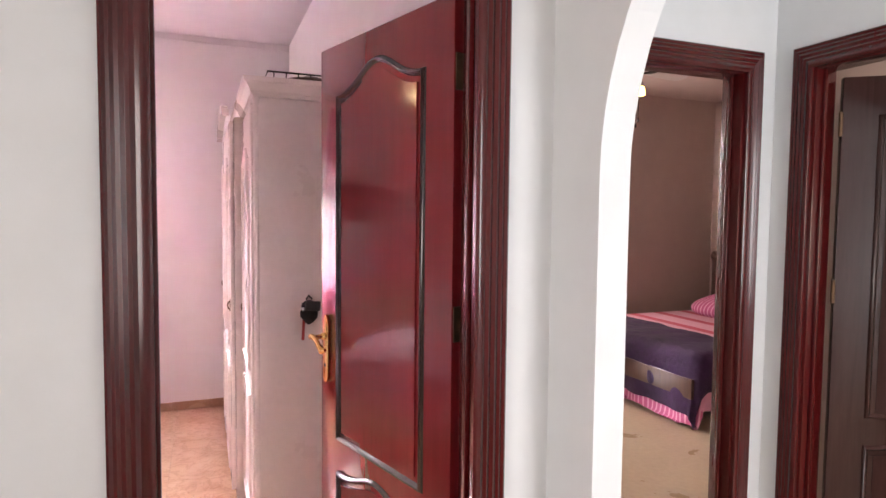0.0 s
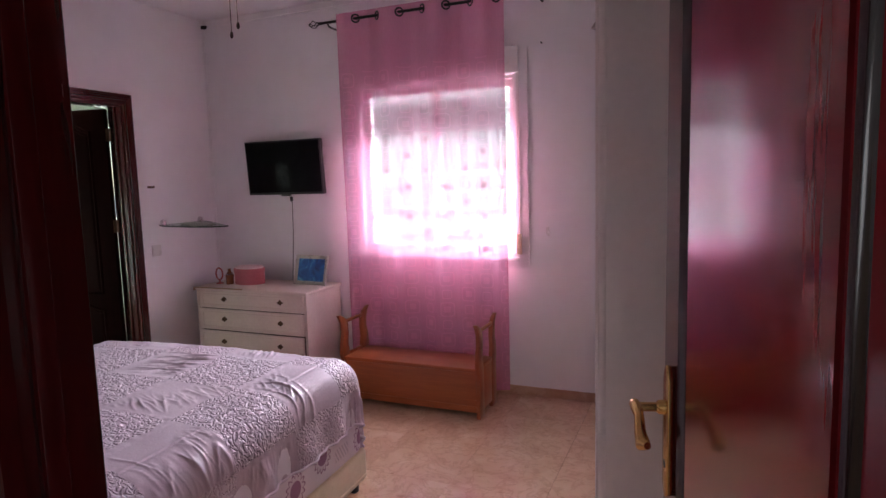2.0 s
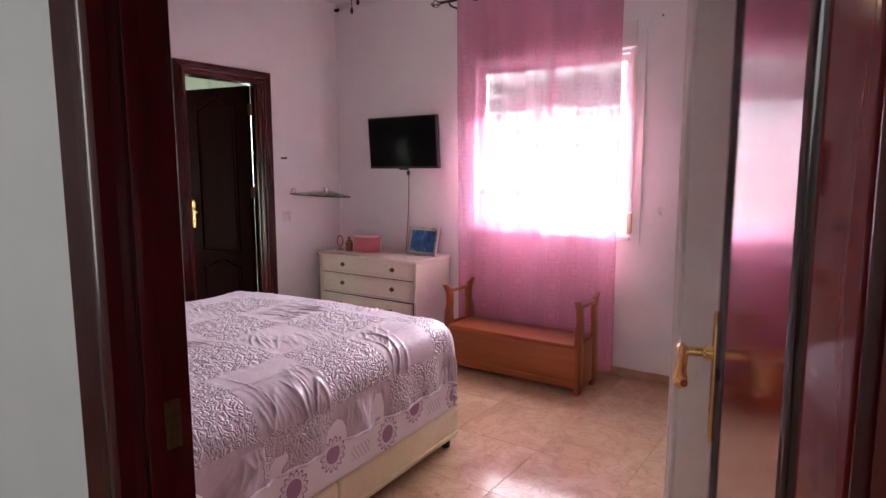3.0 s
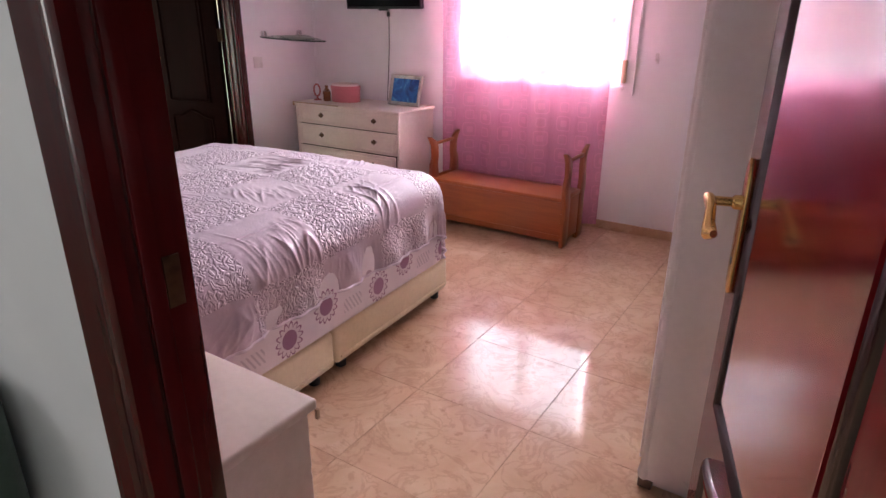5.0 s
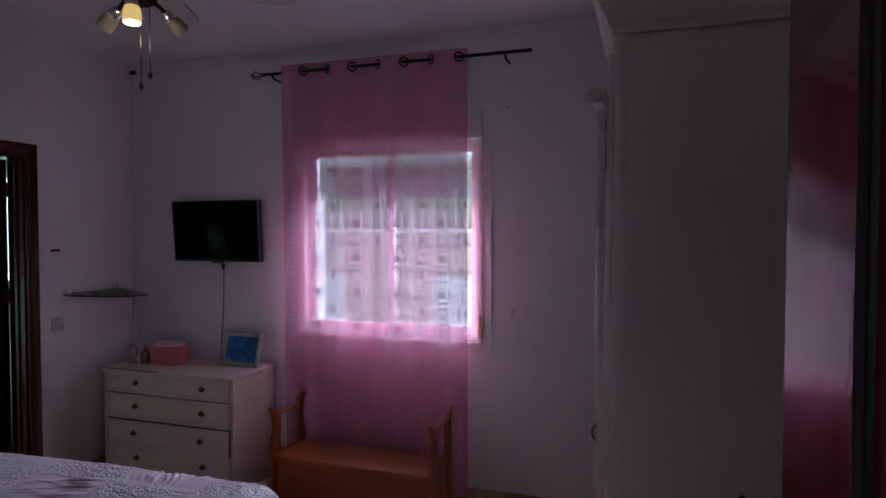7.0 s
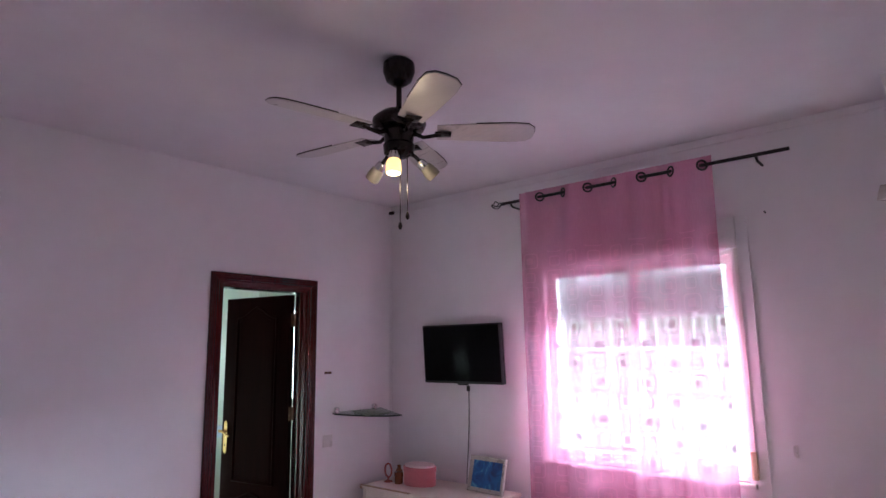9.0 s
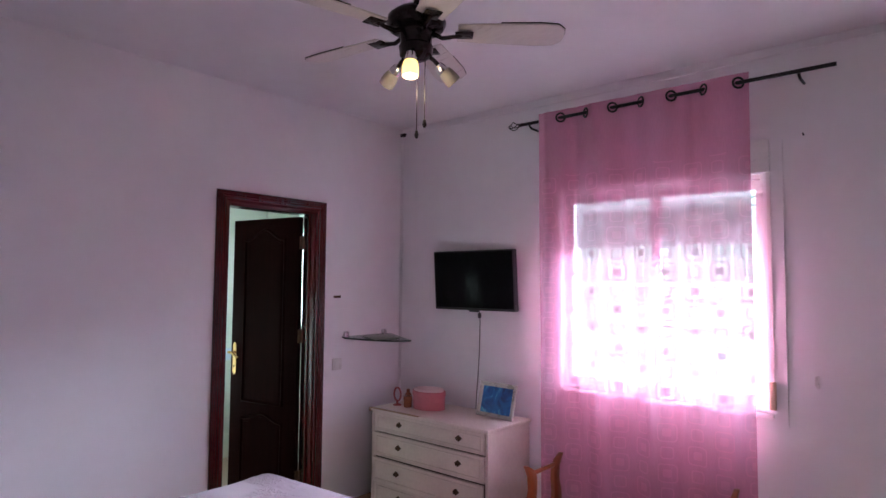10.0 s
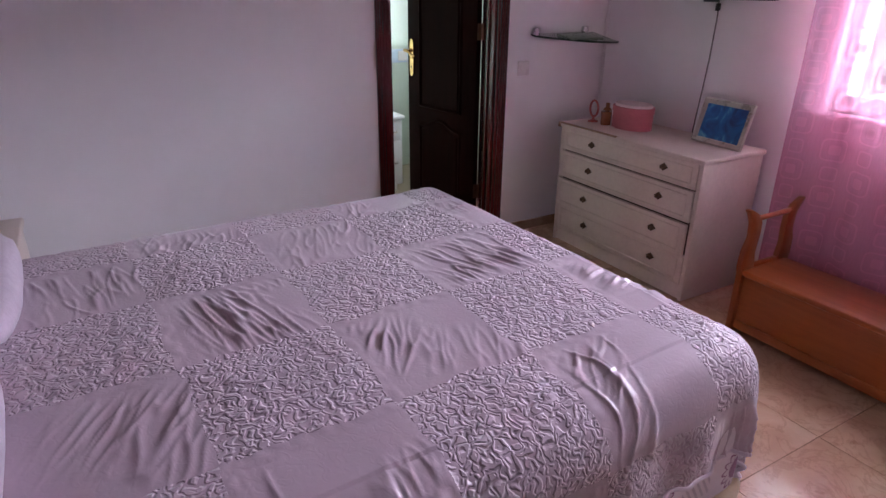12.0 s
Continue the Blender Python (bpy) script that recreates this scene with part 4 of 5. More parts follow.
def bed():
    b = thing("bed", "double divan bed with cream base and flowered mattress", "bed", BED_AT, BED_TURN)
    for a, c in ((BY0, 2.055), (2.065, BY1)):
        part("divan_base", box(BX0, BX1, a, c, 0.055, 0.213, 0.022, 3), M_CREAMFABRIC, b)
        part("piping", tube([(BX1 + 0.001, a + 0.02, 0.088), (BX1 + 0.001, c - 0.02, 0.088)], 0.006, 8), M_CREAMFABRIC, b)
    for x in (BX0 + 0.06, BX1 - 0.05):
        for y in (BY0 + 0.08, 1.98, 2.14, BY1 - 0.05):
            part("castor", moved(lathe([(0.012, 0), (0.022, 0.008), (0.022, 0.035), (0.012, 0.05), (0.010, 0.075)], 14), pose(x, y, 0)), M_BLACKMATT, b)
    bm = box(BX0 - 0.005, BX1 + 0.004, BY0, BY1 + 0.004, 0.215, 0.592, 0)
    upright = [e for e in bm.edges if abs(e.verts[0].co.z - e.verts[1].co.z) > 0.1]
    bmesh.ops.bevel(bm, geom=upright, offset=0.10, segments=6, profile=0.5, affect="EDGES")
    rim = [e for e in bm.edges if all(v.co.z > 0.59 for v in e.verts) and len(e.link_faces) == 2 and e.calc_face_angle(0) > 1]
    bmesh.ops.bevel(bm, geom=rim, offset=0.085, segments=6, profile=0.5, affect="EDGES")
    foot = [e for e in bm.edges if all(v.co.z < 0.22 for v in e.verts) and len(e.link_faces) == 2 and e.calc_face_angle(0) > 1]
    bmesh.ops.bevel(bm, geom=foot, offset=0.02, segments=3, profile=0.5, affect="EDGES")
    part("mattress", bm, M_TICK, b, "white mattress printed with violet flowers")


bed()


def bedspread():
    ax0, ax1, ay0, ay1 = BX0 - 0.26, BX1 + 0.245, BY0 + 0.02, BY1 + 0.31
    ix0, ix1, iy1 = BX0 + 0.10, BX1 - 0.112, BY1 - 0.115
    r, top = 0.12, 0.654

    def at(s, q):
        u, v = ax0 + (ax1 - ax0) * s, ay0 + (ay1 - ay0) * q
        cx, cy = min(max(u, ix0), ix1), min(v, iy1)
        dx, dy = u - cx, v - cy
        far = math.hypot(dx, dy)
        # soft undulation, then short sharp creases in the smooth squares, each square pulled its own way
        f1 = noise.noise(Vector((u * 1.3, v * 1.8, 3.0)))
        lift = 0.010 * f1 + 0.004 * noise.noise(Vector((u * 5.5, v * 5.5, 17)))
        ku, kv = math.floor(u / 0.34), math.floor(v / 0.34)
        plain = (ku + kv) % 2
        fu, fv = u / 0.34 - ku, v / 0.34 - kv
        inner = min(1.0, 6 * min(fu, 1 - fu, fv, 1 - fv) + 0.12)
        turn = -0.5 + 0.75 * noise.cell(Vector((ku + 0.5, kv + 0.5, 4.5)))
        a1, a2 = u * math.cos(turn) + v * math.sin(turn), v * math.cos(turn) - u * math.sin(turn)
        wob = 0.016 * noise.noise(Vector((u * 9, v * 9, 7)))
        if plain:
            pull = max(0.0, 1 - abs(noise.noise(Vector((a1 * 2.6, (a2 + wob) * 19, 7)))) / 0.15)
            fine = max(0.0, 1 - abs(noise.noise(Vector((a1 * 5.0, (a2 - wob) * 36, 31)))) / 0.20)
            some = min(1.0, max(0.0, 0.45 + 2.2 * noise.noise(Vector((u * 4, v * 4, 47)))))
            lift += inner * some * (0.0052 * pull ** 1.5 + 0.004 * fine ** 1.3)
            # tight folds that run over the edge where the cloth turns down
            rim = max(0.0, 1 - max(0.0, min(ix1 - u, iy1 - v)) / 0.16)
            along = v if ix1 - u < iy1 - v else u
            fold = max(0.0, 1 - abs(noise.noise(Vector((along * 15 + 1.6 * f1 + 25 * wob, (u + v) * 3.2, 61)))) / 0.16)
            lift += rim * some * min(1.0, inner * 1.5) * 0.010 * fold ** 1.5
        else:
            lift += 0.0022 * inner + 0.0035 * inner * noise.noise(Vector((u * 34, v * 40, 50)))
        if far < 1e-6:
            crown = 0.018 * (1 - ((u - (ix0 + ix1) / 2) / 0.75) ** 2)
            return (u, v, top + lift + crown, u, v)
        ex, ey = dx / far, dy / far
        wave = math.sin((u if abs(ey) > abs(ex) else v) * 24 + 3 * f1) * 0.6 + noise.noise(Vector((u * 5, v * 5, 5)))
        arc = r * math.pi / 2
        if far < arc:
            h, d = r * math.sin(far / r), r * (1 - math.cos(far / r))
            out = h
        else:
            out, d = r + 0.016 * wave * min((far - arc) / 0.12, 1) + 0.05 * (far - arc), r + (far - arc)
        out += 0.9 * lift * min(d / 0.12, 1) + 0.006 * math.sin((u if abs(ey) > abs(ex) else v) * 75 + 4 * f1) * max(0, (far - 0.30) / 0.08)
        return (cx + ex * out, cy + ey * out, max(top + lift * max(0.0, 1 - d / 0.12) - d, 0.05), u, v)

    b = thing("bedspread", "rumpled lilac satin bedspread with crinkled quilted squares", "bedspread", BED_AT, BED_TURN)
    grid_mesh("cloth", at, 500, 520, M_SPREAD, b)
    for name, path in (("side_hem", [at(1, k / 300)[:3] for k in range(301)]), ("foot_hem", [at(k / 300, 1)[:3] for k in range(301)])):
        part(name, tube(path, 0.006, 6), M_PILLOW, b)


bedspread()


def pillow(x, y):
    bm = bmesh.new()
    bmesh.ops.create_uvsphere(bm, u_segments=40, v_segments=20, radius=1)
    for v in bm.verts:
        c = v.co.copy()
        sx, sy = math.copysign(abs(c.x) ** 0.55, c.x), math.copysign(abs(c.y) ** 0.55, c.y)
        v.co = Vector((sx * 0.35, sy * 0.19, c.z * 0.075 * (1 + 0.1 * noise.noise(c * 3))))
        v.co += 0.006 * noise.noise_vector(c * 6)
    ob = link("pillow", bm, M_PILLOW, None, "", True)
    ob.matrix_basis = pose(*BED_AT, 0, 0, BED_TURN) @ pose(x, y, 0.722, 3, 0, 0)
    tagged(ob, "plump lilac satin pillow at the bed head", "pillow", "pillows on the bed")


pillow(-1.55, 1.195)
pillow(-2.27, 1.225)


# ---- night stands ----
def night_stand(x0):
    n = thing("night_stand", "cream painted night stand with bracket-edged top beside bed", "night stand", (x0, 1.012, 0), 0, "night stands by the bed")
    wd, dp, h = 0.42, 0.31, 0.60
    part("carcass", box(0.01, wd - 0.01, 0.0, dp - 0.012, 0.06, h - 0.028, 0.003), M_CREAM, n)
    part("top", box(0, wd, 0.0, dp + 0.012, h - 0.026, h, 0.008, 3), M_CREAM, n)
    part("plinth", box(0.02, wd - 0.02, 0.0, dp - 0.02, 0, 0.06, 0.003), M_CREAM, n)
    for z0, z1 in ((0.08, 0.24), (0.25, 0.41), (0.42, 0.565)):
        d = part("drawer", box(0.022, wd - 0.022, dp - 0.012, dp + 0.002, z0, z1, 0.003), M_CREAM, n)
        part("knob", moved(lathe([(0.004, 0), (0.004, 0.012), (0.012, 0.018), (0.010, 0.026), (0.0001, 0.028)], 14), pose(wd / 2, dp + 0.002, (z0 + z1) / 2, -90, 0, 0)), M_OLDBRASS, d)
    part("corner_cap", box(wd - 0.006, wd + 0.002, dp + 0.006, dp + 0.014, h - 0.05, h - 0.026, 0.001), M_CREAM_WORN, n)


night_stand(-0.86)
night_stand(-3.16)


# ---- chest of drawers and what stands on it ----
def chest_of_drawers():
    c = thing("chest_of_drawers", "cream painted chest of drawers with scuffed worn edges", "chest of drawers")
    x0, x1, y0, y1, h = -3.165, -2.185, 3.985, 4.415, 0.715
    part("side_panel", box(x0, x0 + 0.022, y0, y1, 0.0, h - 0.024, 0.002), M_CREAM, c)
    part("side_panel", box(x1 - 0.022, x1, y0, y1, 0.0, h - 0.024, 0.002), M_CREAM, c)
    part("back_panel", box(x0 + 0.022, x1 - 0.022, y1 - 0.012, y1, 0.0, h - 0.024, 0), M_CREAM, c)
    part("plinth", box(x0 + 0.022, x1 - 0.022, y0 + 0.015, y0 + 0.035, 0, 0.075, 0), M_CREAM, c)
    part("top", box(x0 - 0.012, x1 + 0.010, y0 - 0.015, y1 + 0.005, h - 0.022, h, 0.005, 3), M_CREAM, c)
    part("worn_edge", box(x0 - 0.0135, x0 + 0.44, y0 - 0.0165, y0 + 0.004, h - 0.004, h + 0.0012, 0.001), M_CREAM_WORN, c, "chipped bare wood edge")
    part("worn_corner", box(x0 - 0.0140, x0 + 0.006, y0 - 0.0172, y0 + 0.01, h - 0.024, h - 0.006, 0.001), M_CREAM_WORN, c, "dark chipped corner")
    rows = [(0.565, 0.690), (0.405, 0.558), (0.240, 0.398), (0.080, 0.233)]
    for i, (z0, z1) in enumerate(rows):
        pull = 0.022 if i == 2 else 0.006 * (i == 1)
        a, b = y0 - 0.002 - pull, y0 + 0.018 - pull
        d = part("drawer", box(x0 + 0.026, x1 - 0.026, a, b, z0, z1, 0.003), M_CREAM, c)
        o = [(x0 + 0.055, z0 + 0.02), (x1 - 0.055, z0 + 0.02), (x1 - 0.055, z1 - 0.02), (x0 + 0.055, z1 - 0.02)]
        ring = bmesh.new()
        loops = [[ring.verts.new((x, a - hgt, z)) for x, z in inset(o, k)] for k, hgt in ((0, 0), (0.002, 0.003), (0.006, 0.003), (0.008, 0))]
        for p, q in zip(loops, loops[1:]):
            for k in range(4):
                ring.faces.new((p[k], p[(k + 1) % 4], q[(k + 1) % 4], q[k]))
        bmesh.ops.recalc_face_normals(ring, faces=ring.faces)
        part("bead", ring, M_CREAM, d, smooth=False)
        for kx in (-2.905, -2.405):
            zc = (z0 + z1) / 2 + 0.006
            plate = [(kx - 0.026, zc), (kx, zc - 0.020), (kx + 0.026, zc), (kx, zc + 0.020)]
            part("knob_plate", prism(plate, -0.004, "y", a), M_OLDBRASS, d, "diamond-shaped dark metal plate")
            part("knob", moved(lathe([(0.003, 0), (0.004, 0.008), (0.009, 0.012), (0.008, 0.018), (0.0001, 0.021)], 12), pose(kx, a - 0.003, zc, 90, 0, 0)), M_OLDBRASS, d)
    # dark sheet added behind the drawers to give the shade in their gaps
    part("gap_shade_sheet", box(x0 + 0.024, x1 - 0.024, y0 + 0.022, y0 + 0.03, 0.078, 0.69, 0), M_WALNUT, c)


chest_of_drawers()


def round_box():
    b = thing("gift_box", "pink oval card box with pale lid on the chest", "box", (-2.86, 4.22, 0.715))
    def oval(z0, z1, g):
        bm = lathe([(0.0001, z0), (1 + g, z0), (1 + g, z1 - 0.004), (0.98 + g, z1), (0.0001, z1)], 36)
        return moved(bm, Matrix.Diagonal((0.122, 0.090, 0.88, 1)))
    part("body", oval(0, 0.115, 0), M_PINKBOX, b)
    part("lid", oval(0.100, 0.135, 0.04), M_PINKBOX, b)
    part("lid_top", oval(0.135, 0.150, -0.08), M_PINKLID, b, "pale printed lid top")


round_box()


def small_bottle(name, x, y, mat, prof, label):
    ob = tagged(link(name, lathe(prof, 20), mat, None, "", True), label, "bottle")
    ob.location = (x, y, 0.7152)


small_bottle("perfume_bottle", -3.055, 4.22, M_AMBER, [(0.0001, 0), (0.022, 0), (0.024, 0.01), (0.024, 0.07), (0.012, 0.082), (0.012, 0.105), (0.0001, 0.107)], "amber glass bottle on the chest of drawers")
small_bottle("cream_jar", -2.99, 4.15, M_AMBER, [(0.0001, 0), (0.026, 0), (0.028, 0.006), (0.028, 0.05), (0.03, 0.052), (0.03, 0.075), (0.0001, 0.077)], "brown cosmetic jar on the chest of drawers")


def mirror_stand():
    m = thing("table_ornament", "small rose-coloured ring ornament on the chest", "ornament", (-3.09, 4.15, 0.715))
    part("foot", lathe([(0.0001, 0), (0.03, 0), (0.028, 0.006), (0.008, 0.012), (0.006, 0.035), (0.0001, 0.036)], 18), M_BOTTLE, m)
    ring = [(0.032 * math.cos(a), 0, 0.075 + 0.045 * math.sin(a)) for a in (2 * math.pi * k / 24 for k in range(24))]
    part("ring", tube(ring, 0.006, 8, closed=True), M_BOTTLE, m)


mirror_stand()


def photo_frame():
    p = thing("photo_frame", "silvered photo frame with blue sea picture", "photo frame", (-2.35, 4.27, 0.715), -4)
    lean = Matrix.Rotation(radians(-14), 4, "X")
    w, h, f = 0.146, 0.218, 0.028
    outer = [(-w, 0.0), (w, 0.0), (w, h), (-w, h)]
    bm = bmesh.new()
    loops = [[bm.verts.new((x, -d, z)) for x, z in inset(outer, k)] for k, d in ((0, 0), (0, 0.014), (0.006, 0.018), (0.024, 0.012), (f, 0.006))]
    for a, b in zip(loops, loops[1:]):
        for k in range(4):
            bm.faces.new((a[k], a[(k + 1) % 4], b[(k + 1) % 4], b[k]))
    bm.faces.new(loops[0])
    bmesh.ops.recalc_face_normals(bm, faces=bm.faces)
    part("frame", moved(bm, lean), M_SILVER, p, smooth=False)
    part("picture", moved(box(-w + f - 0.002, w - f + 0.002, -0.008, -0.004, f - 0.002, h - f + 0.002, 0), lean), M_SEA, p, smooth=False)
    part("strut", moved(box(-0.02, 0.02, 0.090, 0.094, 0.0, 0.15, 0), Matrix.Rotation(radians(12), 4, "X")), M_BLACKMATT, p)


photo_frame()


# ---- television and its cable ----
def television():
    t = thing("television", "black flat-screen television on a wall bracket", "television", (-2.615, 4.385, 1.580))
    m = pose(0, 0, 0, 4, 0, 0)
    part("casing", moved(box(-0.342, 0.342, -0.010, 0.030, -0.203, 0.203, 0.006, 3), m), M_BLACKMATT, t)
    part("screen", moved(box(-0.332, 0.332, -0.0125, -0.0095, -0.186, 0.193, 0.001), m), M_BLACKGLOSS, t)
    part("chin", moved(box(-0.04, 0.04, -0.010, 0.006, -0.214, -0.2025, 0.003), m), M_BLACKMATT, t)
    part("bracket", box(-0.09, 0.09, 0.022, 0.064, -0.09, 0.09, 0.003), M_IRON, t)


television()
bm = tube([(-2.60, 4.436, 1.38), (-2.598, 4.442, 1.30), (-2.603, 4.443, 1.1), (-2.612, 4.442, 0.95), (-2.62, 4.436, 0.80), (-2.63, 4.432, 0.60)], 0.0035, 8)
tv_cable = thing("television_cable", "thin grey cable hanging below the television", "cable")
part("cord", bm, M_CABLE, tv_cable)
part("plug", box(-2.609, -2.591, 4.428, 4.448, 1.325, 1.36, 0.003), M_BLACKMATT, tv_cable)


# ---- glass shelf, switch, thermometer, hook, conduit ----
def glass_shelf():
    s = thing("glass_shelf", "curved glass corner shelf on chrome brackets", "shelf")
    y0, y1, z = 3.875, 4.345, 1.178
    pts = [(XW + 0.002, y0), (XW + 0.002, y1), (XW + 0.215, y1)]
    pts += [(XW + 0.03 + 0.185 * (1 - (k / 14) ** 1.8), y1 - (y1 - y0) * k / 14) for k in range(1, 15)]
    dip = Matrix(((1, 0, 0, 0), (0, 1, 0, 0), (-0.19, 0, 1, 0.19 * XW), (0, 0, 0, 1)))
    part("pane", moved(prism(pts, 0.008, "z", z, 0.002), dip), M_SHELFGLASS, s, smooth=False)
    part("edge", moved(tube([(x + 0.001, y, z + 0.004) for x, y in pts[2:]], 0.0055, 6), dip), M_EDGE, s, "dark green glass edge")
    for y in (y0 + 0.02, y1 - 0.09):
        bm = lathe([(0.0001, -0.020), (0.018, -0.016), (0.022, 0.006), (0.018, 0.030), (0.0001, 0.036)], 14, (XW + 0.026, y, z + 0.010))
        part("bracket", bm, M_CHROME, s, "chrome clamp")


glass_shelf()
leaflet = thing("leaflet", "green printed leaflet lying on the glass shelf", "paper")
part("sheet", moved(box(-0.05, 0.075, -0.11, 0.14, 0, 0.006, 0.001), pose(XW + 0.09, 4.14, 1.1705, 0, 10.8, 4)), M_GREENDISH, leaflet)
switch = thing("light_switch", "white plastic light switch on the wall", "light switch")
plate_sw = part("plate", box(XW, XW + 0.009, 3.795, 3.875, 0.96, 1.04, 0.003), M_WHITEPLASTIC, switch)
part("rocker", box(XW + 0.009, XW + 0.013, 3.81, 3.86, 0.975, 1.025, 0.002), M_WHITEPLASTIC, switch)
th = thing("wall_hook", "small dark metal hook screwed to the wall", "hook")
part("plate", box(XW, XW + 0.006, 3.80, 3.86, 1.452, 1.468, 0.002), M_OLDBRASS, th)
part("prong", tube([(XW + 0.004, 3.83, 1.46), (XW + 0.03, 3.83, 1.458), (XW + 0.034, 3.83, 1.47)], 0.004, 8), M_OLDBRASS, th)
hk = thing("curtain_hook", "white plastic tie hook beside the window", "hook")
part("plate", box(-0.622, -0.606, YN - 0.007, YN, 1.075, 1.135, 0.003), M_WHITEPLASTIC, hk)
part("prong", tube([(-0.614, YN - 0.004, 1.10), (-0.614, YN - 0.045, 1.095), (-0.614, YN - 0.052, 1.115), (-0.614, YN - 0.046, 1.135)], 0.006, 8), M_WHITEPLASTIC, hk)
nail = thing("nail", "small dark nail in the plaster wall", "nail")
part("shank", tube([(-0.648, YN, 2.286), (-0.648, YN - 0.02, 2.29)], 0.004, 8), M_IRON, nail)
conduit = thing("cable_run", "thin painted cable clipped along ceiling and corner", "cable")
part("cord", tube([(XE - 0.01, YN - 0.008, 2.70), (-0.6, YN - 0.008, 2.708), (-1.6, YN - 0.008, 2.702), (-2.6, YN - 0.008, 2.70), (XW + 0.03, YN - 0.008, 2.69)], 0.006, 8), M_WALL, conduit)
part("cord", tube([(XW + 0.012, YN - 0.012, 2.69), (XW + 0.012, YN - 0.012, 1.6), (XW + 0.013, YN - 0.012, 0.72)], 0.008, 8), M_WALL, conduit)
part("clip", box(XW + 0.005, XW + 0.05, YN - 0.03, YN - 0.005, 2.685, 2.71, 0.003), M_IRON, conduit)


# ---- curtain and its rod ----
RODY, RODZ = 4.335, 2.568


def curtain_rod():
    r = thing("curtain_rod", "black iron curtain rod with twisted cage finial", "curtain rod")
    part("pole", tube([(-2.20, RODY, RODZ), (-0.49, RODY, RODZ)], 0.010, 12), M_IRON, r)
    for x in (-2.13, -0.64):
        part("bracket", tube([(x, YN, RODZ - 0.03), (x, RODY + 0.02, RODZ - 0.03), (x, RODY, RODZ - 0.022), (x, RODY - 0.005, RODZ - 0.012)], 0.007, 8), M_IRON, r)
    fin = part("finial", lathe([(0.0001, 0), (0.012, 0.004), (0.010, 0.02), (0.0001, 0.024)], 12), M_IRON, r)
    fin.matrix_basis = pose(-2.19, RODY, RODZ, 0, -90, 0)
    for k in range(4):
        pts = []
        for i in range(11):
            s = i / 10
            a = 2 * math.pi * k / 4 + 2.4 * s
            w = 0.022 * math.sin(math.pi * s) + 0.003
            pts.append((w * math.cos(a), w * math.sin(a), 0.02 + 0.08 * s))
        part("cage_bar", tube(pts, 0.003, 6), M_IRON, fin)


curtain_rod()


def curtain():
    c = thing("curtain", "sheer pink voile curtain woven with framed squares", "curtain")
    x0, x1, z0, z1 = -2.055, -0.865, 0.045, 2.615
    period, first = 0.335, -1.912

    def at(s, q):
        z = z0 + (z1 - z0) * q
        x = x0 + (x1 - x0) * s
        loose = 1 - q
        ph = 2 * math.pi * (x - first) / period
        amp = 0.040 - 0.014 * loose
        y = RODY + amp * math.sin(ph) + 0.014 * loose * noise.noise(Vector((s * 9, q * 2.2, 1))) + 0.010 * noise.noise(Vector((s * 24, q * 1.2, 4)))
        x += 0.012 * loose * noise.noise(Vector((s * 4, q * 3, 9)))
        return (x, y + 0.02 * loose, z + 0.012 * math.sin(ph) * (q > 0.99), s * 1.19, z)

    grid_mesh("cloth", at, 150, 90, M_CURTAIN, c)
    for k in range(7):
        x = first + k * period / 2
        turn = math.atan(0.040 * 2 * math.pi / period) * (1 if k % 2 == 0 else -1)
        ring = [(x + 0.026 * math.cos(a) * math.cos(turn), RODY + 0.026 * math.cos(a) * math.sin(turn), RODZ + 0.026 * math.sin(a)) for a in (2 * math.pi * i / 20 for i in range(20))]
        part("eyelet", tube(ring, 0.006, 8, closed=True), M_IRON, c, "black metal eyelet")


curtain()


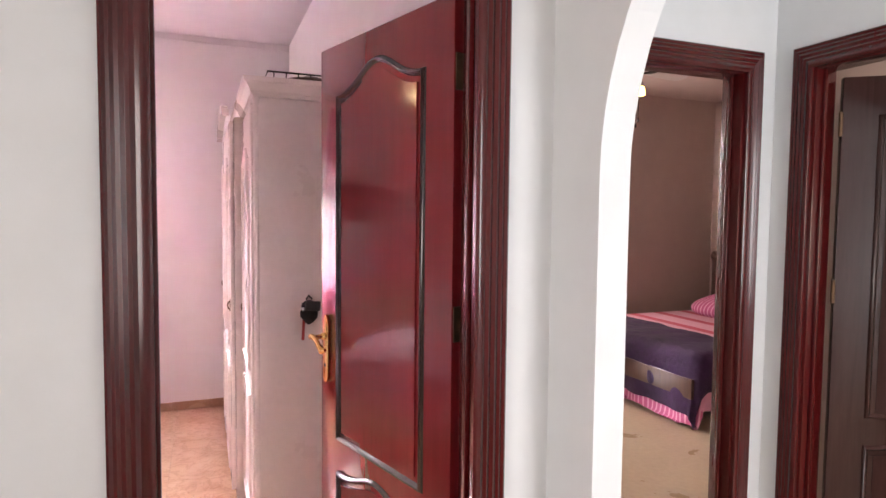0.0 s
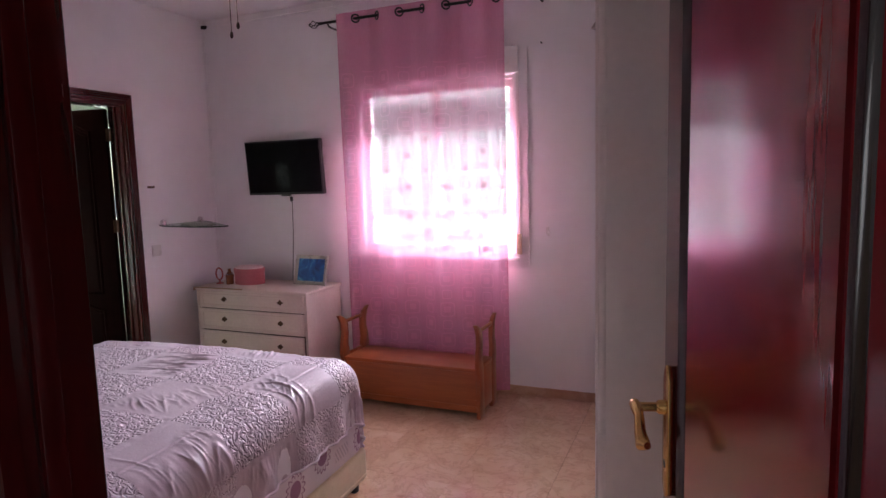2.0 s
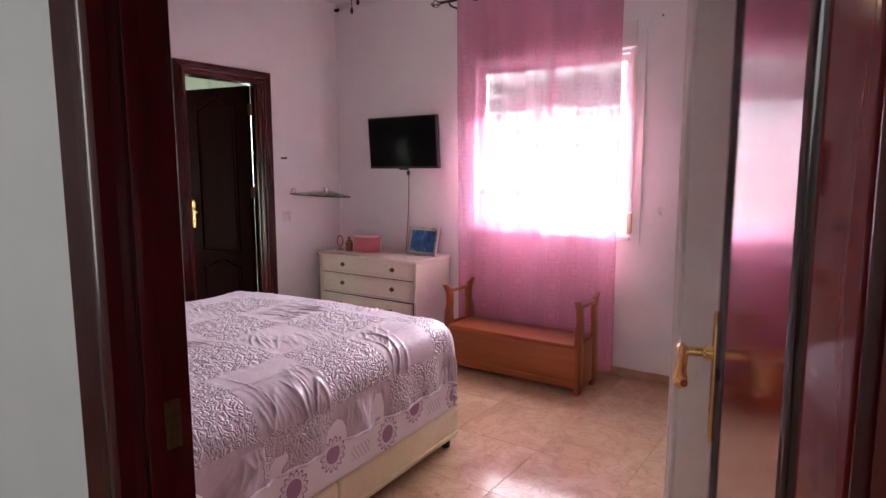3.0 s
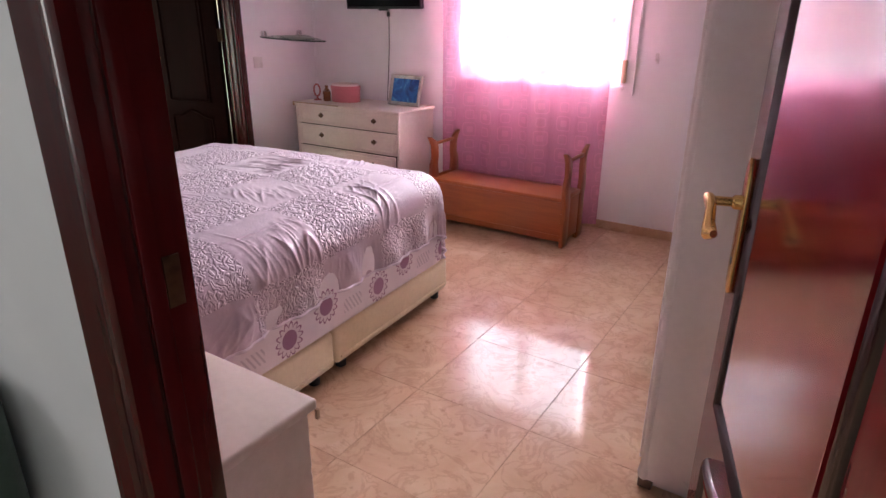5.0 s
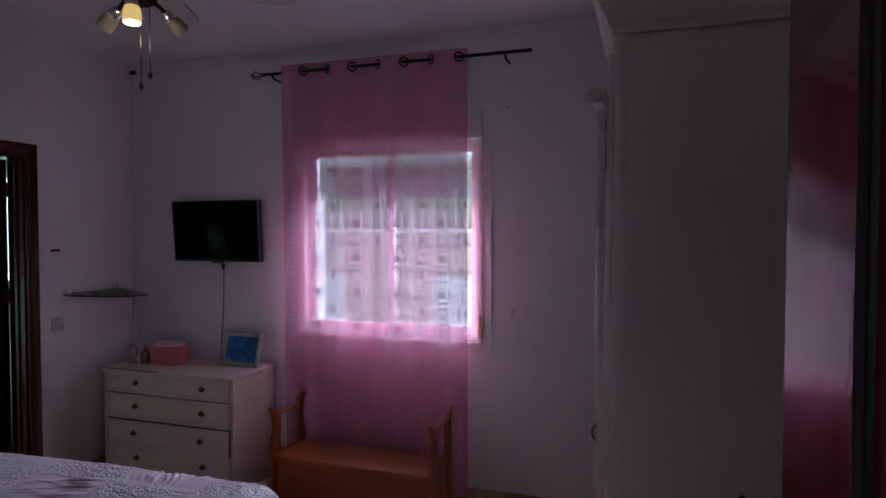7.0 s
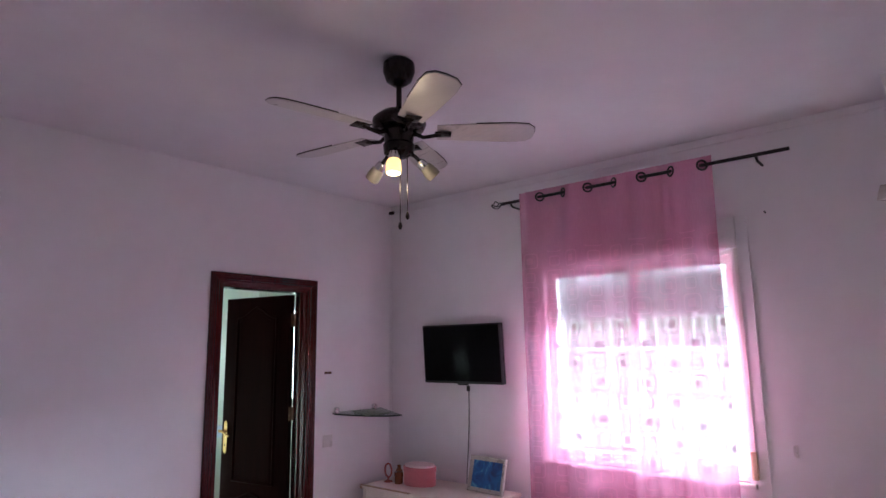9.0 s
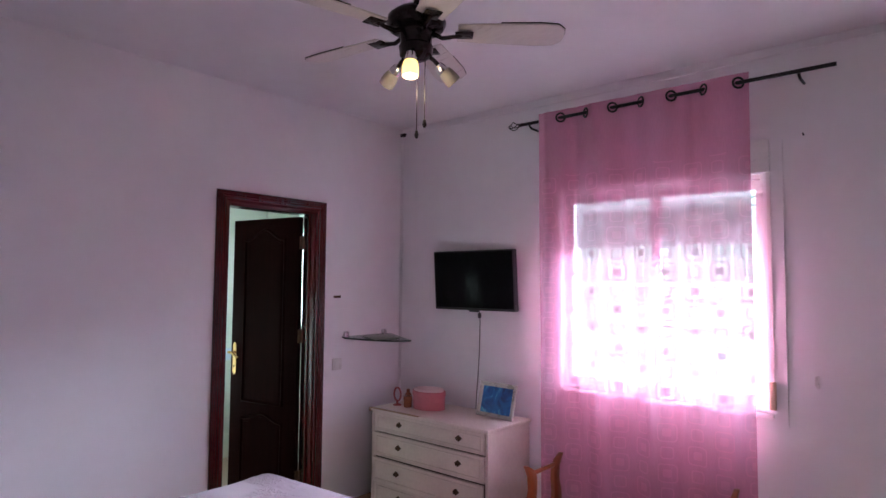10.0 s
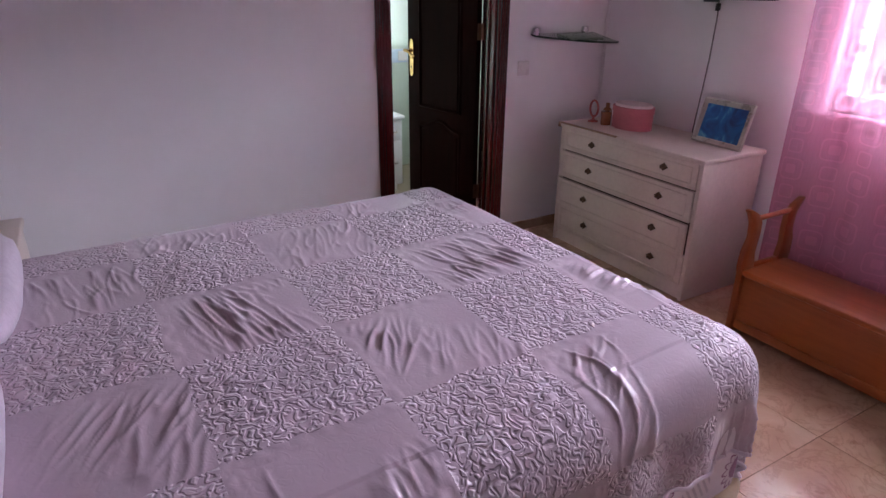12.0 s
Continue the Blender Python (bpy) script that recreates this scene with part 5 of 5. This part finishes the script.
# ---- storage bench ----
def bench():
    b = thing("storage_bench", "honey pine storage bench with curved arms below window", "bench")
    x0, x1, y0, y1 = -1.865, -0.945, 3.945, 4.235
    part("front_panel", box(x0, x1, y0, y0 + 0.02, 0.035, 0.285, 0.003), M_HONEY, b)
    part("back_panel", box(x0, x1, y1 - 0.02, y1, 0.035, 0.285, 0.003), M_HONEY, b)
    part("floor_board", box(x0, x1, y0 + 0.02, y1 - 0.02, 0.035, 0.05, 0), M_HONEY, b)
    part("lid", box(x0 - 0.004, x1 + 0.004, y0 - 0.016, y1 - 0.006, 0.287, 0.312, 0.006, 3), M_HONEY, b, "hinged bench lid")
    part("front_rail", box(x0 + 0.002, x1 - 0.002, y0 - 0.006, y0, 0.035, 0.075, 0.002), M_HONEY, b)

    def post(front):
        """S-shaped upright, drawn in depth and height."""
        base = y0 - 0.020 if front else y1 + 0.012
        k = -1 if front else 1
        marks = [(0, 0, 0.084), (0.48, 0.0, 0.084), (0.56, 0.012, 0.088), (0.66, 0.008, 0.074), (0.78, -0.014, 0.060), (0.88, -0.010, 0.062), (0.95, 0.010, 0.054), (1.0, 0.034, 0.020)]
        left, right = [], []
        for i in range(41):
            q = i / 40
            for (s0, e0, w0), (s1, e1, w1) in zip(marks, marks[1:]):
                if s0 <= q <= s1:
                    f = (q - s0) / (s1 - s0)
                    f = f * f * (3 - 2 * f)
                    edge, w = base + k * (e0 + (e1 - e0) * f), w0 + (w1 - w0) * f
                    break
            left.append((edge, 0.590 * q))
            right.append((edge - k * w, 0.590 * q))
        return left + right[::-1]

    for xa in (x0 - 0.0265, x1 + 0.0005):
        for front in (True, False):
            part("post", prism(post(front), 0.026, "x", xa, 0.004), M_HONEY_UP, b)
        part("end_panel", box(xa + 0.004, xa + 0.022, y0 + 0.03, y1 - 0.03, 0.04, 0.30, 0.002), M_HONEY, b)
        part("arm_rail", tube([(xa + 0.013, y0 + 0.016, 0.538), (xa + 0.013, y1 - 0.024, 0.538)], 0.012, 12), M_HONEY, b)
        part("end_rail", box(xa + 0.002, xa + 0.024, y0 + 0.03, y1 - 0.03, 0.30, 0.325, 0.004), M_HONEY, b)


bench()


# ---- ceiling fan with lamps ----
def ceiling_fan():
    f = thing("ceiling_fan", "dark bronze ceiling fan with five pale blades and lamps", "ceiling fan", (-1.54, 2.665, ZC), 0, "ceiling fans")
    part("canopy", lathe([(0.0001, 0), (0.050, 0), (0.062, -0.012), (0.064, -0.045), (0.050, -0.085), (0.022, -0.105), (0.0001, -0.106)], 28), M_BRONZE, f)
    part("rod", tube([(0, 0, -0.10), (0, 0, -0.215)], 0.011, 12), M_BRONZE, f)
    part("motor", lathe([(0.0001, -0.205), (0.030, -0.208), (0.075, -0.222), (0.103, -0.245), (0.108, -0.268), (0.098, -0.288), (0.060, -0.297), (0.056, -0.345), (0.062, -0.352), (0.058, -0.385), (0.035, -0.398), (0.0001, -0.400)], 32), M_BRONZE, f)
    for k in range(5):
        a = 42.5 + 72 * k
        iron = tube([(0.055, 0, -0.300), (0.095, 0, -0.318), (0.135, 0, -0.312), (0.165, 0, -0.306)], [0.009, 0.008, 0.008, 0.006], 8)
        add_box(iron, 0.140, 0.205, -0.030, 0.030, -0.3075, -0.3045, 0.001)
        part("blade_arm", moved(iron, Matrix.Rotation(radians(a), 4, "Z")), M_BRONZE, f)
        pts = [(0.150, -0.050), (0.30, -0.060), (0.44, -0.066), (0.505, -0.060), (0.530, -0.036), (0.535, 0.0), (0.530, 0.036), (0.505, 0.060), (0.44, 0.066), (0.30, 0.060), (0.150, 0.050)]
        tilt = Matrix.Rotation(radians(a), 4, "Z") @ Matrix.Translation((0, 0, -0.300)) @ Matrix.Rotation(radians(-12), 4, "X")
        blade = part("blade", moved(prism(pts, 0.006, "z", 0.0, 0.0015), tilt), M_BLADE, f, smooth=False)
        part("blade_edge", moved(tube([(x, y, 0.006) for x, y in pts[1:-1]], 0.0025, 6), tilt), M_BRONZE, blade)
    for k, (a, lit) in enumerate(((-58, True), (182, False), (62, False))):
        m = Matrix.Rotation(radians(a), 4, "Z")
        arm = part("lamp_arm", moved(tube([(0.03, 0, -0.375), (0.065, 0, -0.388), (0.085, 0, -0.405)], 0.008, 8), m), M_BRONZE, f)
        lean = 6 if lit else 48
        s = m @ Matrix.Translation((0.085, 0, -0.405)) @ Matrix.Rotation(radians(-lean), 4, "Y")
        part("socket", moved(lathe([(0.0001, 0.004), (0.016, 0), (0.022, -0.02), (0.020, -0.034), (0.0001, -0.034)], 16), s), M_CHROME, f)
        prof = [(0.016, -0.026), (0.024, -0.034), (0.028, -0.050), (0.0295, -0.070), (0.028, -0.086), (0.025, -0.087), (0.0255, -0.070), (0.020, -0.038), (0.012, -0.030)]
        part("shade", moved(lathe(prof, 24), s), M_LIT if lit else M_SHADE, f, "lit frosted glass shade" if lit else "unlit frosted glass shade")
        bulb = bmesh.new()
        bmesh.ops.create_uvsphere(bulb, u_segments=16, v_segments=10, radius=0.015, matrix=Matrix.Translation((0, 0, -0.056)))
        part("bulb", moved(bulb, s), M_LIT if lit else M_SHADE, f)
    for x, y, z in ((0.028, -0.022, -0.66), (0.045, 0.0, -0.62)):
        part("pull_chain", tube([(x, y, -0.39), (x, y, z)], 0.0018, 6), M_BRONZE, f)
        part("chain_fob", lathe([(0.0001, z), (0.005, z - 0.008), (0.008, z - 0.022), (0.004, z - 0.032), (0.0001, z - 0.034)], 10, (x, y, 0)), M_BRONZE, f)
    return f


fan = ceiling_fan()
fan_light = bpy.data.lights.new("fan_bulb", "POINT")
fan_light.energy, fan_light.color, fan_light.shadow_soft_size = 0.9, (1.0, 0.76, 0.42), 0.02
lm = Matrix.Rotation(radians(-58), 4, "Z") @ Vector((0.10, 0, -0.515))
new("fan_bulb", fan_light).location = Vector((-1.54, 2.665, ZC)) + lm
guest_fan = copy_thing(fan, pose(2.52, 2.95, ZC, 0, 0, -33))
tagged(guest_fan, "dark ceiling fan with a lit lamp in guest bedroom", "ceiling fan")

# ---- pouch hung on the wardrobe's end ----
pouch = thing("pouch", "small black cloth pouch hanging on the wardrobe end", "pouch", (0.266, 2.122, 0.935))
bm = bmesh.new()
bmesh.ops.create_uvsphere(bm, u_segments=28, v_segments=18, radius=1)
for v in bm.verts:
    c = v.co.copy()
    wide = 0.036 * (1 - 0.35 * max(0, -c.z) ** 1.5)
    v.co = Vector((c.x * wide, c.y * 0.030, 0.125 + math.copysign(abs(c.z) ** 0.8, c.z) * 0.050)) + 0.006 * noise.noise_vector(c * 4)
part("bag", bm, M_BLACKFUR, pouch)
part("flap", moved(box(-0.031, 0.031, -0.034, -0.026, 0.135, 0.175, 0.003), pose(0, 0, 0, 0, 4, 0)), M_BLACKMATT, pouch)
part("clasp", moved(lathe([(0.0001, 0), (0.008, 0), (0.008, 0.003), (0.0001, 0.004)], 12), pose(-0.033, -0.034, 0.145, 90, 0, 0)), M_CHROME, pouch)
part("strap", tube([(-0.012, 0.0, 0.18), (0.0, 0.012, 0.192), (0.012, 0.0, 0.18)], 0.004, 8), M_BLACKMATT, pouch)
part("hook", tube([(0.0, 0.031, 0.192), (0.0, 0.010, 0.190), (0.0, 0.008, 0.197)], 0.004, 8), M_CHROME, pouch)
part("ribbon", moved(box(-0.006, 0.006, -0.003, 0.003, -0.01, 0.075, 0.002), pose(-0.026, -0.004, 0.02, 0, 3, 0)), M_RED, pouch, "red ribbon tail")


# ---- guest bed ----
def guest_bed():
    b = thing("guest_bed", "dark carved wooden bed in the guest bedroom", "bed")
    x0, x1, y0, y1 = 2.98, 4.92, 2.76, 4.52
    pts = [(y0 - 0.08, 0.0), (y1 + 0.08, 0.0), (y1 + 0.08, 1.00), (y1 + 0.11, 1.06), (y1 + 0.06, 1.12), (y1 - 0.02, 1.08)]
    pts += [(y1 - 0.02 - (y1 - y0 - 0.04) * k / 16, 1.08 + 0.14 * math.sin(math.pi * k / 16)) for k in range(1, 17)]
    pts += [(y0 - 0.06, 1.12), (y0 - 0.11, 1.06), (y0 - 0.08, 1.00)]
    part("headboard", prism(pts, 0.06, "x", x1, 0.012), M_WALNUT, b)
    part("crest_roll", tube([(x1 - 0.005, y0 - 0.07, 1.06)] + [(x1 - 0.005, y0 + (y1 - y0) * k / 12, 1.03 + 0.13 * math.sin(math.pi * k / 12)) for k in range(13)] + [(x1 - 0.005, y1 + 0.07, 1.06)], 0.022, 8), M_WALNUT, b)
    part("side_rail", box(x0, x1, y0 + 0.02, y0 + 0.05, 0.22, 0.36, 0.006), M_WALNUT, b)
    part("side_rail", box(x0, x1, y1 - 0.05, y1 - 0.02, 0.22, 0.36, 0.006), M_WALNUT, b)
    part("foot_rail", box(x0 - 0.03, x0, y0 + 0.02, y1 - 0.02, 0.22, 0.36, 0.006), M_WALNUT, b)
    for x in (x0 + 0.03, x1 - 0.04):
        for y in (y0 + 0.05, y1 - 0.05):
            part("leg", lathe([(0.016, 0), (0.020, 0.04), (0.014, 0.07), (0.026, 0.15), (0.030, 0.22)], 14, (x, y, 0)), M_WALNUT, b)
    part("mattress", box(x0 + 0.005, x1 - 0.005, y0 + 0.0, y1 - 0.0, 0.362, 0.51, 0.04, 3), M_PINKPATCH, b)


guest_bed()


def drape(name, ax0, ax1, ay0, ay1, ix0, ix1, iy0, iy1, top, r, mat, label, category, nu, nv, amp=0.010):
    """Cloth laid over a bed's rounded edge."""
    def at(s, q):
        u, v = ax0 + (ax1 - ax0) * s, ay0 + (ay1 - ay0) * q
        cx, cy = min(max(u, ix0), ix1), min(max(v, iy0), iy1)
        dx, dy = u - cx, v - cy
        far = math.hypot(dx, dy)
        lift = amp * noise.noise(Vector((u * 5, v * 5, 2))) + amp * 0.6 * noise.noise(Vector((u * 14, v * 11, 6)))
        if far < 1e-6:
            return (u, v, top + lift, u, v)
        arc = r * math.pi / 2
        w = noise.noise(Vector((u * 6, v * 6, 8)))
        if far < arc:
            out, d = r * math.sin(far / r), r * (1 - math.cos(far / r))
        else:
            out, d = r + 0.03 * w * min((far - arc) / 0.2, 1) + 0.04 * (far - arc), r + far - arc
        return (cx + dx / far * out, cy + dy / far * out, max(top + lift - d, 0.03), u, v)
    ob = grid_mesh(name, at, nu, nv, mat, None, "", 0.012)
    return tagged(ob, label, category)


drape("blanket", 2.56, 3.52, 2.50, 4.8, 3.05, 9, 2.82, 4.46, 0.546, 0.088, M_PURPLE, "dark purple fleece blanket over the guest bed", "blanket", 70, 80)
drape("blanket_border", 2.48, 3.58, 2.40, 4.88, 3.05, 9, 2.82, 4.46, 0.520, 0.056, M_PINKSTRIPE, "pink striped border lining below the purple blanket", "blanket", 70, 80)
for y in (3.22, 4.05):
    bm = bmesh.new()
    bmesh.ops.create_uvsphere(bm, u_segments=30, v_segments=16, radius=1)
    for v in bm.verts:
        c = v.co.copy()
        v.co = Vector((math.copysign(abs(c.x) ** 0.6, c.x) * 0.24, math.copysign(abs(c.y) ** 0.6, c.y) * 0.33, c.z * 0.085))
    ob = link("guest_pillow", bm, M_PINKSTRIPE, None, "", True)
    ob.matrix_basis = pose(4.58, y, 0.608, 0, -14, 0)
    tagged(ob, "pink striped pillow on the guest bed", "pillow", "pillows on the guest bed")


# ---- bathroom vanity, socket strip ----
def vanity():
    v = thing("vanity_unit", "white bathroom vanity with basin and drawer", "vanity unit", (-5.11, 3.0, 0))
    part("carcass", box(0, 0.66, 0, 0.59, 0.06, 0.545, 0.005), M_CERAMIC, v)
    part("plinth", box(0, 0.62, 0.03, 0.56, 0, 0.06, 0), M_CERAMIC, v)
    part("basin", box(-0.001, 0.69, -0.015, 0.605, 0.545, 0.575, 0.012, 3), M_CERAMIC, v)
    for z0, z1 in ((0.40, 0.535), (0.08, 0.39)):
        d = part("drawer", box(0.66, 0.678, 0.02, 0.57, z0, z1, 0.004), M_CERAMIC, v)
        part("handle", tube([(0.678, 0.46, (z0 + z1) / 2), (0.70, 0.47, (z0 + z1) / 2), (0.70, 0.53, (z0 + z1) / 2), (0.678, 0.54, (z0 + z1) / 2)], 0.006, 8), M_CHROME, d)
    part("tap", tube([(0.45, 0.50, 0.575), (0.45, 0.50, 0.62), (0.47, 0.50, 0.66), (0.53, 0.50, 0.67)], [0.03, 0.034, 0.03, 0.012], 12), M_CHROME, v)


vanity()
band = thing("socket_panel", "pale blue tile band with a white socket", "socket")
part("band", box(-5.119, -5.112, 3.2, 4.39, 0.86, 0.965, 0.002), M_BATHBAND, band)
part("socket", box(-5.112, -5.10, 3.89, 3.97, 0.875, 0.95, 0.004), M_WHITEPLASTIC, band)


# ---- hall chair ----
def hall_chair():
    c = thing("armchair", "dark green upholstered chair against the hall wall", "armchair", (-0.82, 0.58, 0))
    part("seat", box(-0.24, 0.24, -0.26, 0.20, 0.28, 0.45, 0.05, 4), M_SAGE, c)
    part("backrest", box(-0.25, 0.25, 0.18, 0.29, 0.30, 0.845, 0.052, 5), M_SAGE, c)
    for x in (-0.20, 0.20):
        for y in (-0.22, 0.24):
            part("leg", lathe([(0.014, 0), (0.022, 0.29)], 12, (x, y, 0)), M_WALNUT, c)


hall_chair()


# ---- floor tiles ----
floor = structure("floor", boxes((XW - 0.0, XE, YS, YN, -0.05, -0.004)), M_GROUT, "polished marbled terracotta-pink tile floor", "floor")
PITCH, JOINT = 0.4635, 0.0016
TX, TY = -0.800, 2.672
shared = {}


def tile_mesh(w, d):
    key = (round(w, 3), round(d, 3))
    if key not in shared:
        bm = bmesh.new()
        add_box(bm, 0, w, 0, d, -0.008, 0.0)
        rim = [e for e in bm.edges if all(v.co.z > -0.001 for v in e.verts)]
        bmesh.ops.bevel(bm, geom=rim, offset=0.0007, segments=1, affect="EDGES")
        me = bpy.data.meshes.new("tile")
        bm.to_mesh(me)
        bm.free()
        me.materials.append(M_TILE)
        shared[key] = me
    return shared[key]


i0, i1 = math.floor((XW - TX) / PITCH), math.ceil((XE - TX) / PITCH)
j0, j1 = math.floor((YS - TY) / PITCH), math.ceil((YN - TY) / PITCH)
for i in range(i0, i1):
    for j in range(j0, j1):
        a0, a1 = max(TX + i * PITCH + JOINT / 2, XW), min(TX + (i + 1) * PITCH - JOINT / 2, XE)
        b0, b1 = max(TY + j * PITCH + JOINT / 2, YS), min(TY + (j + 1) * PITCH - JOINT / 2, YN)
        if a1 - a0 > 0.01 and b1 - b0 > 0.01:
            t = new("tile", tile_mesh(a1 - a0, b1 - b0))
            t.parent = floor
            t.location = (a0, b0, 0.0)
